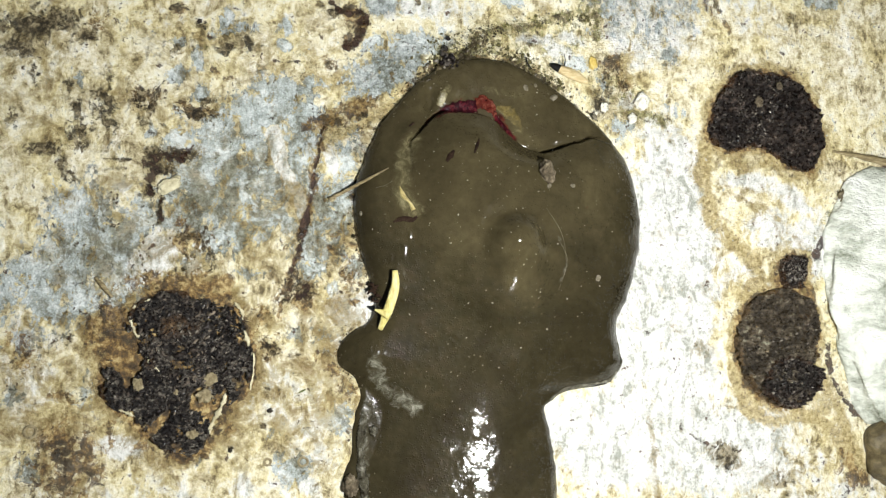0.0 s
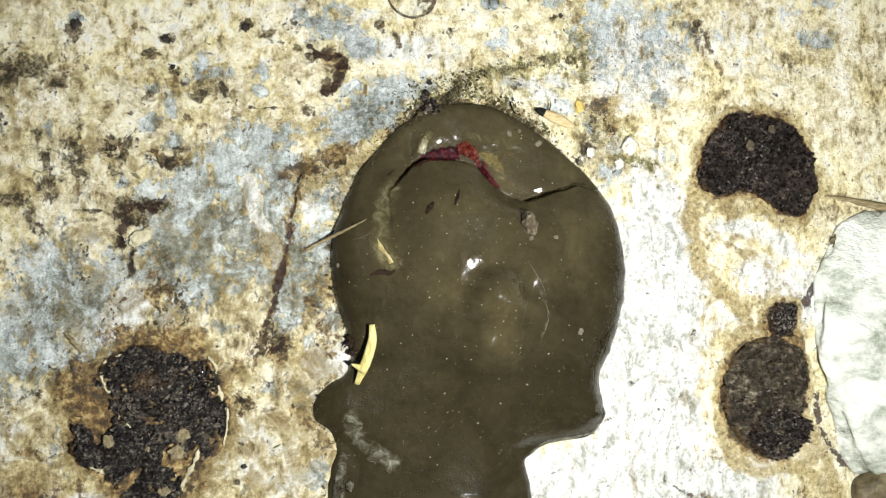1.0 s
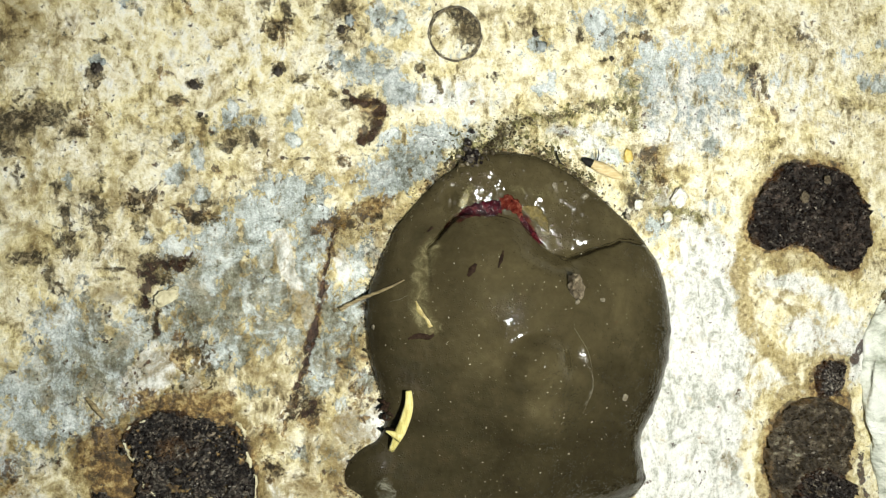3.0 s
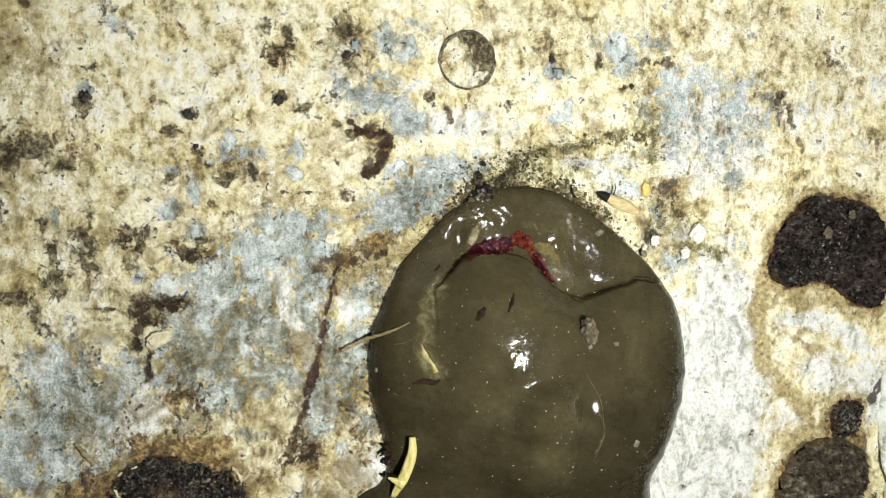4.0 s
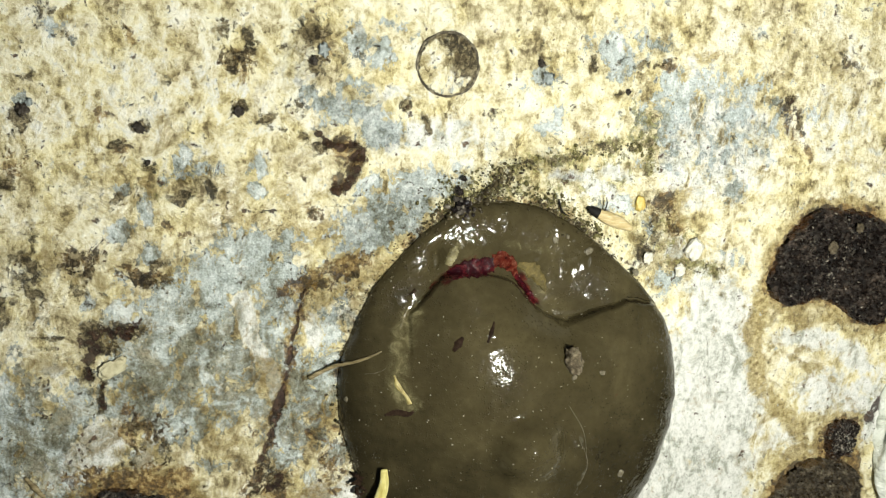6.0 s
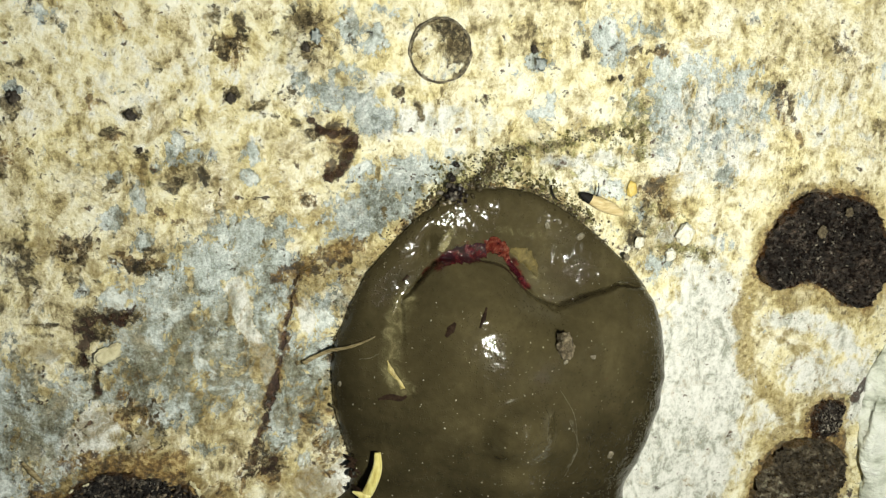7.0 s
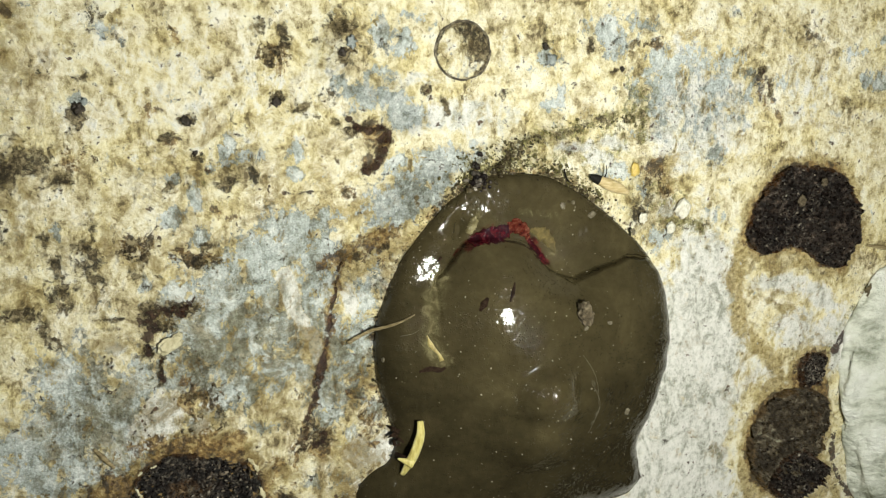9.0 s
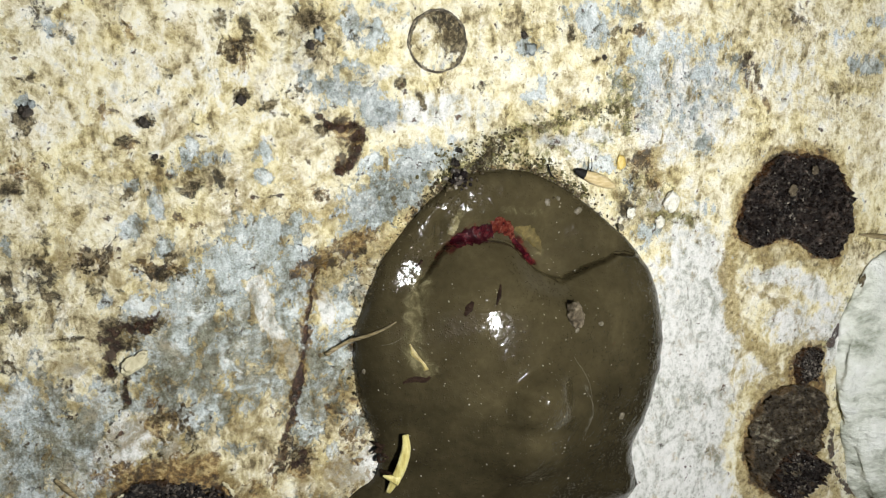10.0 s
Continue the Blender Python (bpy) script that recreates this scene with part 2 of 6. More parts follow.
def plain_material(name, lo, mid, hi, scale=900.0, rough=0.6, relief=0.0003, stretch=(1, 1, 1), **more):
    g = Nodes(name)
    v = g.stretch(*stretch)
    n = g.noise(scale, 5, 0.65, 0.3, vec=v)
    c = g.ramp(n, (0.32, lo), (0.5, mid), (0.7, hi))
    r = g.calc("MULTIPLY_ADD", g.noise(scale * 2.3, 3, vec=v), 0.3, rough - 0.15)
    return g.done(Base_Color=c, Roughness=r, Normal=g.bump(g.noise(scale * 1.7, 5, 0.65, vec=v), relief, 0.8), **more)


M_GROUND = ground_material()
M_MUD = mud_material()
M_CRUST = crust_material("black_rust_crust", (0.017, 0.012, 0.010), (0.075, 0.056, 0.044), (0.09, 0.042, 0.016), 650.0, 0.3)
M_FIBRE = crust_material("black_fibrous_crust", (0.015, 0.012, 0.011), (0.17, 0.145, 0.115), (0.11, 0.055, 0.018), 900.0, 0.55)
M_BARKY = crust_material("dark_brown_crust", (0.058, 0.044, 0.027), (0.20, 0.162, 0.108), (0.15, 0.095, 0.04), 500.0, 0.4)


def scale_material():
    g = Nodes("rust_scale")
    c = g.ramp(g.island(), (0.0, (0.012, 0.009, 0.008)), (0.45, (0.035, 0.026, 0.02)), (0.75, (0.10, 0.078, 0.058)), (1.0, (0.24, 0.195, 0.14)))
    return g.done(Base_Color=c, Roughness=0.42, Normal=g.bump(g.noise(1800, 4, 0.7), 0.0005, 0.8))


M_FIBRE_SCALE = scale_material()


def crumb_material():
    g = Nodes("glinting_crumb")
    c = g.ramp(g.island(), (0.0, (0.008, 0.006, 0.006)), (0.5, (0.022, 0.017, 0.015)), (0.78, (0.09, 0.078, 0.064)), (1.0, (0.27, 0.24, 0.195)))
    return g.done(Base_Color=c, Roughness=0.17, Normal=g.bump(g.noise(2500, 3), 0.0003, 0.6))


M_CRUMB = crumb_material()
M_SOIL = plain_material("wet_soil_crumb", (0.014, 0.011, 0.006), (0.05, 0.039, 0.02), (0.16, 0.13, 0.07), 260, 0.22)
M_RED = plain_material("wet_red_membrane", (0.008, 0.001, 0.002), (0.032, 0.002, 0.005), (0.10, 0.009, 0.012), 520, 0.13, 0.0009)
M_ORANGE = plain_material("wet_orange_membrane", (0.03, 0.004, 0.003), (0.11, 0.016, 0.009), (0.26, 0.10, 0.06), 800, 0.14, 0.0016)
M_SHRED = plain_material("olive_yellow_shred", (0.05, 0.038, 0.010), (0.10, 0.076, 0.020), (0.17, 0.13, 0.04), 700, 0.5, Specular_IOR_Level=0.2)
M_SLIT = plain_material("pale_slimy_tissue", (0.085, 0.07, 0.033), (0.14, 0.12, 0.058), (0.30, 0.27, 0.15), 420, 0.25, 0.0005)
M_CREAMY = plain_material("creamy_yellow_tissue", (0.22, 0.17, 0.06), (0.45, 0.37, 0.15), (0.62, 0.55, 0.30), 700, 0.3)
M_SLIME = plain_material("milky_slime", (0.025, 0.021, 0.012), (0.09, 0.082, 0.056), (0.34, 0.33, 0.27), 520, 0.16, 0.002)
M_BARK = plain_material("dark_bark_fleck", (0.010, 0.006, 0.004), (0.022, 0.012, 0.007), (0.045, 0.028, 0.017), 900, 0.85, Specular_IOR_Level=0.12)
M_PEBBLE = plain_material("grey_tan_clay", (0.035, 0.027, 0.016), (0.16, 0.128, 0.082), (0.38, 0.32, 0.22), 620, 0.8, 0.0026, Specular_IOR_Level=0.2)
M_STRAW = plain_material("dry_straw", (0.09, 0.065, 0.028), (0.22, 0.17, 0.08), (0.40, 0.33, 0.19), 400, 0.55, 0.0002, (1, 6, 1))
M_LEAF = plain_material("pale_yellow_leaf", (0.42, 0.34, 0.09), (0.62, 0.55, 0.20), (0.74, 0.70, 0.38), 300, 0.45, 0.0002, (5, 1, 1))
M_HUSK = plain_material("tan_seed_husk", (0.42, 0.31, 0.13), (0.58, 0.46, 0.24), (0.70, 0.60, 0.38), 500, 0.45, 0.0002, (1, 5, 1))
M_BLACK = plain_material("black_seed_tip", (0.004, 0.0035, 0.003), (0.008, 0.007, 0.006), (0.02, 0.017, 0.014), 700, 0.6, Specular_IOR_Level=0.2)
M_YELLOW = plain_material("amber_flake", (0.45, 0.30, 0.05), (0.62, 0.46, 0.12), (0.72, 0.60, 0.28), 500, 0.4)
M_CHIP = plain_material("cream_paint_chip", (0.14, 0.105, 0.05), (0.28, 0.23, 0.125), (0.44, 0.38, 0.24), 700, 0.6, 0.0010)
M_STONE = plain_material("wet_pale_stone", (0.16, 0.18, 0.115), (0.66, 0.68, 0.60), (0.86, 0.87, 0.83), 105, 0.24, 0.0030, (0.9, 1.35, 1.0))
M_BROWNSTONE = plain_material("olive_brown_pebble", (0.035, 0.027, 0.012), (0.10, 0.078, 0.036), (0.20, 0.16, 0.08), 330, 0.5, 0.0008)
M_BUD = plain_material("chalky_white_grain", (0.60, 0.56, 0.44), (0.76, 0.74, 0.64), (0.84, 0.83, 0.77), 700, 0.7, 0.0005)
M_RIM = plain_material("grimy_ring", (0.018, 0.014, 0.010), (0.085, 0.07, 0.045), (0.40, 0.35, 0.24), 520, 0.7, 0.0008)
M_GRIT = plain_material("pale_grit", (0.22, 0.19, 0.12), (0.38, 0.34, 0.25), (0.6, 0.57, 0.47), 1500, 0.35)
M_DULL = plain_material("dull_olive_flake", (0.07, 0.058, 0.032), (0.15, 0.13, 0.085), (0.32, 0.29, 0.21), 900, 0.35)
M_HUSKY = plain_material("cream_flake", (0.42, 0.37, 0.22), (0.60, 0.55, 0.36), (0.72, 0.68, 0.50), 500, 0.6, 0.0006)
M_CRUMBY = plain_material("black_brown_grain", (0.012, 0.009, 0.007), (0.04, 0.031, 0.023), (0.13, 0.105, 0.075), 900, 0.4, 0.0006)
M_GREY = plain_material("blue_grey_flake", (0.16, 0.18, 0.17), (0.30, 0.335, 0.335), (0.46, 0.50, 0.50), 600, 0.35, 0.0005)
M_GREEN = plain_material("olive_green_sliver", (0.05, 0.06, 0.012), (0.12, 0.15, 0.03), (0.22, 0.25, 0.07), 600, 0.5)
M_MOSS = plain_material("olive_moss", (0.035, 0.030, 0.010), (0.13, 0.115, 0.04), (0.40, 0.37, 0.18), 300, 0.3)
M_CASE = plain_material("black_torch_case", (0.02, 0.02, 0.02), (0.03, 0.03, 0.03), (0.04, 0.04, 0.04), 300, 0.5)


def glow_material():
    g = Nodes("white_led")
    return g.done(Base_Color=(0.8, 0.8, 0.8), Emission_Color=(1.05, 1.0, 0.90), Emission_Strength=TORCH_GLOW)


M_GLOW = glow_material()


# ---- shape helpers, in millimetres ----
def part(name, bm, material, parent=None, label=""):
    """Links a bmesh as one mesh object, under a thing where one is given."""
    me = bpy.data.meshes.new(name)
    bm.to_mesh(me)
    bm.free()
    me.shade_smooth()
    me.materials.append(material)
    ob = new(name, me)
    ob.parent = parent
    return tagged(ob, label)


def grid_object(name, X, Y, Z, material, parent=None, masks=(), skirt=0.0):
    """A sheet from arrays of rows and columns, with named colour masks; skirt: thickness below its border."""
    r, c = X.shape
    verts = np.stack([X, Y, Z], -1).reshape(-1, 3) * MM
    k = np.arange(r * c).reshape(r, c)
    quads = np.stack([k[:-1, :-1], k[:-1, 1:], k[1:, 1:], k[1:, :-1]], -1).reshape(-1, 4).tolist()
    if skirt:
        ring = np.r_[k[0, :-1], k[:-1, -1], k[-1, :0:-1], k[:0:-1, 0]]
        low = verts[ring].copy()
        low[:, 2] -= skirt * MM
        first = len(verts)
        verts = np.r_[verts, low]
        n = len(ring)
        quads += [[int(ring[(i + 1) % n]), int(ring[i]), first + i, first + (i + 1) % n] for i in range(n)]
    me = bpy.data.meshes.new(name)
    me.from_pydata(verts.tolist(), [], quads)
    for label, rgb in masks:
        a = me.attributes.new(label, "FLOAT_COLOR", "POINT")
        full = np.ones((len(verts), 4))
        full[: r * c, :3] = np.stack(rgb, -1).reshape(-1, 3)
        a.data.foreach_set("color", full.ravel())
    me.shade_smooth()
    me.materials.append(material)
    ob = new(name, me)
    ob.parent = parent
    return ob


def smooth(x, lo, hi):
    t = np.clip((np.asarray(x, float) - lo) / (hi - lo), 0, 1)
    return t * t * (3 - 2 * t)


LATTICE = np.random.RandomState(7).rand(256, 256)


def vnoise(x, y, size, octaves=4, shift=0.0, rough=0.55):
    """Value noise from 0 to 1 with features of that size."""
    total, amp, norm = 0.0, 1.0, 0.0
    for o in range(octaves):
        u, v = x / size + 37.3 * o + shift, y / size + 17.7 * o + 1.7 * shift
        i, j = np.floor(u).astype(int), np.floor(v).astype(int)
        fu, fv = u - i, v - j
        fu, fv = fu * fu * (3 - 2 * fu), fv * fv * (3 - 2 * fv)
        q = [LATTICE[(i + a) % 256, (j + b) % 256] for a, b in ((0, 0), (1, 0), (0, 1), (1, 1))]
        total = total + amp * ((q[0] * (1 - fu) + q[1] * fu) * (1 - fv) + (q[2] * (1 - fu) + q[3] * fu) * fv)
        norm, amp, size = norm + amp, amp * rough, size / 2
    return total / norm


def curve_through(points, n):
    """n points along a smooth line through the given ones."""
    p = np.array(points, float)
    s = np.r_[0, np.cumsum(np.linalg.norm(np.diff(p, axis=0), axis=1))]
    q = np.r_[[2 * p[0] - p[1]], p, [2 * p[-1] - p[-2]]]
    out = []
    for u in np.linspace(0, s[-1], n):
        i = min(int(np.searchsorted(s, u, "right")) - 1, len(p) - 2)
        t = (u - s[i]) / (s[i + 1] - s[i])
        a, b, c, d = q[i : i + 4]
        out.append(0.5 * (2 * b + (c - a) * t + (2 * a - 5 * b + 4 * c - d) * t**2 + (3 * b - a - 3 * c + d) * t**3))
    return np.array(out)


def away(x, y, line):
    """Distance of points from a line of points."""
    flat = np.stack([np.ravel(x), np.ravel(y)], -1)
    best = np.full(len(flat), 1e9)
    for a, b in zip(line[:-1], line[1:]):
        ab = b - a
        t = np.clip((flat - a) @ ab / (ab @ ab + 1e-12), 0, 1)
        best = np.minimum(best, ((flat - a - t[:, None] * ab) ** 2).sum(-1))
    return np.sqrt(best).reshape(np.shape(x))


def spots(x, y, rows, outer=1.35, inner=0.45):
    """The highest of soft ellipses (x, y, half width, half height, turn, strength)."""
    m = np.zeros(np.shape(x))
    for cx, cy, rx, ry, turn, s in rows:
        c, d = math.cos(radians(turn)), math.sin(radians(turn))
        u, v = ((x - cx) * c + (y - cy) * d) / rx, ((y - cy) * c - (x - cx) * d) / ry
        m = np.maximum(m, s * smooth(np.sqrt(u * u + v * v), outer, inner))
    return m


def lump(size, seed, rough=0.25, detail=3, grain=1.4, ridge=0.0):
    """A bmesh of an uneven lump with half sizes in millimetres, about its centre."""
    bm = bmesh.new()
    bmesh.ops.create_icosphere(bm, subdivisions=detail, radius=1)
    for v in bm.verts:
        p = v.co.copy()
        k = 1 + rough * noise.noise(p * grain + Vector((seed, 0, 0))) + rough * 0.5 * noise.noise(p * grain * 2.7 + Vector((0, seed, 0)))
        if ridge:
            q = p * grain * 2.1 + Vector((0, 0, seed))
            k -= ridge * (abs(noise.noise(q)) + 0.5 * abs(noise.noise(q * 2.3)) + 0.3 * abs(noise.noise(q * 5.1)))
        v.co = Vector((p.x * size[0], p.y * size[1], p.z * size[2])) * k * MM
    return bm


def scatter(name, rows, material, parent=None, label=""):
    """Many small grains as one mesh; rows: their matrices, in metres."""
    bm = bmesh.new()
    bmesh.ops.create_icosphere(bm, subdivisions=1, radius=1)
    v = np.array([p.co[:] for p in bm.verts])
    f = np.array([[p.index for p in q.verts] for q in bm.faces])
    bm.free()
    m = np.array([[r[:] for r in q] for q in rows])
    verts = np.einsum("kij,nj->kni", m[:, :3, :3], v) + m[:, None, :3, 3]
    faces = f[None] + (np.arange(len(m)) * len(v))[:, None, None]
    me = bpy.data.meshes.new(name)
    me.from_pydata(verts.reshape(-1, 3).tolist(), [], faces.reshape(-1, 3).tolist())
    me.shade_smooth()
    me.materials.append(material)
    ob = new(name, me)
    ob.parent = parent
    return tagged(ob, label)


def rod(points, radii, sides=8, flat=1.0, n=24, seed=0.0, wobble=0.0):
    """A bmesh of a tapered, bent rod through points; flat squeezes it upwards."""
    line = curve_through(points, n)
    rad = np.interp(np.linspace(0, 1, n), np.linspace(0, 1, len(radii)), radii)
    bm = bmesh.new()
    rings = []
    for i in range(n):
        d = line[min(i + 1, n - 1)] - line[max(i - 1, 0)]
        d = Vector(d).normalized()
        side = d.cross(Vector((0, 0, 1))).normalized()
        up = side.cross(d)
        ring = []
        for k in range(sides):
            a = 2 * math.pi * k / sides
            w = 1 + wobble * noise.noise(Vector((i * 0.5, k * 1.3, seed)))
            p = Vector(line[i]) + (side * math.cos(a) + up * math.sin(a) * flat) * float(rad[i]) * w
            ring.append(bm.verts.new(p * MM))
        rings.append(ring)
    for a, b in zip(rings[:-1], rings[1:]):
        for k in range(sides):
            bm.faces.new((a[k], a[(k + 1) % sides], b[(k + 1) % sides], b[k]))
    bm.faces.new(rings[0][::-1])
    bm.faces.new(rings[-1])
    return bm


def thing(name, label, category, x=0.0, y=0.0, z=0.0, group=""):
    """An Empty at the base of a thing made of parts."""
    ob = new(name)
    ob.empty_display_size = 0.002
    ob.location = (x * MM, y * MM, z * MM)
    return tagged(ob, label, category, group)


# ---- outline of the mud ----
RIGHT_EDGE = np.array(((47.6, 46), (46.8, 51), (44.2, 56.5), (41.3, 61), (37.8, 65.7), (34.4, 69.6), (30.6, 73.2), (26.9, 75.6), (22.1, 77.3), (16.2, 78.2),
                       (10.3, 78.2), (4.4, 76.9), (-1.5, 75), (-6.7, 72.7), (-10.8, 73.2), (-14.3, 74), (-17.1, 72.6), (-18.9, 70), (-20.0, 62), (-22, 58.6),
                       (-23.4, 57.2), (-27.6, 58.2), (-33.3, 59.1), (-38.9, 59.5), (-60, 60), (-85, 57), (-95, 49), (-97, 43)))
LEFT_EDGE = np.array(((47.6, 42), (46.9, 39.2), (45.3, 36), (41.6, 31), (36.9, 26.8), (31.1, 22.7), (25.5, 20.3), (21, 18.9), (15.4, 18.6), (9.9, 19.4),
                      (5.5, 20.8), (1.1, 22), (-2.2, 22.4), (-5.5, 21.3), (-7.1, 18.6), (-9.8, 15.9), (-13.6, 15.8), (-16.4, 19), (-19.7, 20.0), (-22.6, 19.2),
                      (-27, 18.4), (-31, 18.2), (-34, 17.0), (-38, 16.8), (-60, 17.5), (-85, 24), (-95, 33), (-97, 40)))
CREASE = curve_through(((27.8, 13.5), (27.2, 17), (26.9, 20.6), (27.6, 26), (29.7, 29.8), (31.8, 32.3), (33.9, 34.6), (36.6, 36), (42, 35.9), (46.5, 34.6), (51.2, 30.3), (56.0, 28.2),
                        (61, 29.6), (67, 31.5), (73, 30.6)), 90)


def edge_at(y, knots):
    line = curve_through(knots[:, ::-1], 500)
    x = np.interp(-y, -line[:, 1], line[:, 0])
    return x + 0.8 * (vnoise(y, y * 0 + 3.1, 3.0, 5, knots[0, 1], 0.65) - 0.5)


def bell(x, y, cx, cy, sx, sy):
    return np.exp(-0.5 * (((x - cx) / sx) ** 2 + ((y - cy) / sy) ** 2))


EDGE_ROWS = np.linspace(47.55, -96.9, 420)
OUTLINE = np.r_[np.stack([edge_at(EDGE_ROWS, LEFT_EDGE), EDGE_ROWS], -1)[::-1], np.stack([edge_at(EDGE_ROWS, RIGHT_EDGE), EDGE_ROWS], -1)]
OUTLINE = np.r_[OUTLINE, OUTLINE[:1]]


# ---- ground ----
# Patches of crust: centre, radius at even steps of angle, height, material, label, seed, more.
CRUSTS = (
    ((107, 37.8), (13.8, 12.8, 11.8, 10.8, 9.8, 10.2, 10.2, 10.2, 11.2, 12.8, 10.6, 7.0, 6.2, 8.6, 16.4, 15.6), 1.9, M_CRUST,
     "crumbly black rust crust with an amber rim on pale paint", 1.0, dict(holes=0.12)),
    ((110.6, -12.2), (8.6, 9.6, 11.4, 12.2, 12.2, 12.0, 11.3, 10.6, 10.4, 10.0, 10.4, 11.2, 12.0, 11.6, 10.4, 8.2), 2.6, M_BARKY,
     "dark brown crust, thicker at one end, beside wet stone", 2.0, dict(holes=0.1, pale=((-4, -1, 1.2, 0.7, 20, 0.6),), orange=((6.0, 5, 3.0, 4.4, 10, 0.45), (2, 8, 6, 4, 0, 0.2)))),
    ((113.6, 4.2), (3.6, 4.4, 3.6, 3.4, 3.2, 3.8, 4.2, 3.8), 2.0, M_CRUST, "small dark lump of crust above a larger one", 3.0, dict(holes=0.0)),
    ((112.0, -18.8), (6.2, 5.4, 4.8, 5.4, 6.4, 6.0, 6.0, 5.8), 4.6, M_CRUST, "thick black lump at the end of a brown crust", 5.0, dict(holes=0.0)),
    ((-13, -12.5), (12.0, 12.4, 13.4, 12.8, 12.4, 13.4, 13.0, 11.4, 13.6, 15.0, 13.2, 14.0, 17.6, 14.4, 11.0, 12.4), 1.3, M_FIBRE,
     "flaky black crust with cracked brown edges on stained paint", 4.0,
     dict(holes=0.26, fibre=2.0, bays=((-9.5, 1.0, 2.6, 4.6, -10, 1.0), (-13.5, 5.5, 3.5, 5, 0, 1.0), (6.4, -9, 1.2, 4.8, -22, 1.0), (3.2, -7.0, 2.2, 2.0, 0, 1.0), (-10.4, -2.4, 1.3, 2.6, 20, 1.0), (-4.6, -11.6, 1.0, 3.0, -40, 0.9)),
          pale=((4, -6.5, 2.4, 2.4, 0, 0.8), (-1.2, 7, 2.4, 1.0, 10, 0.55), (9.5, 4, 1.6, 6, 10, 0.3)), orange=((-1, 6.5, 4.6, 3.0, 0, 0.72), (-6, 0, 2, 2, 0, 0.5), (3, 13, 6, 2, 0, 0.6)))),
)


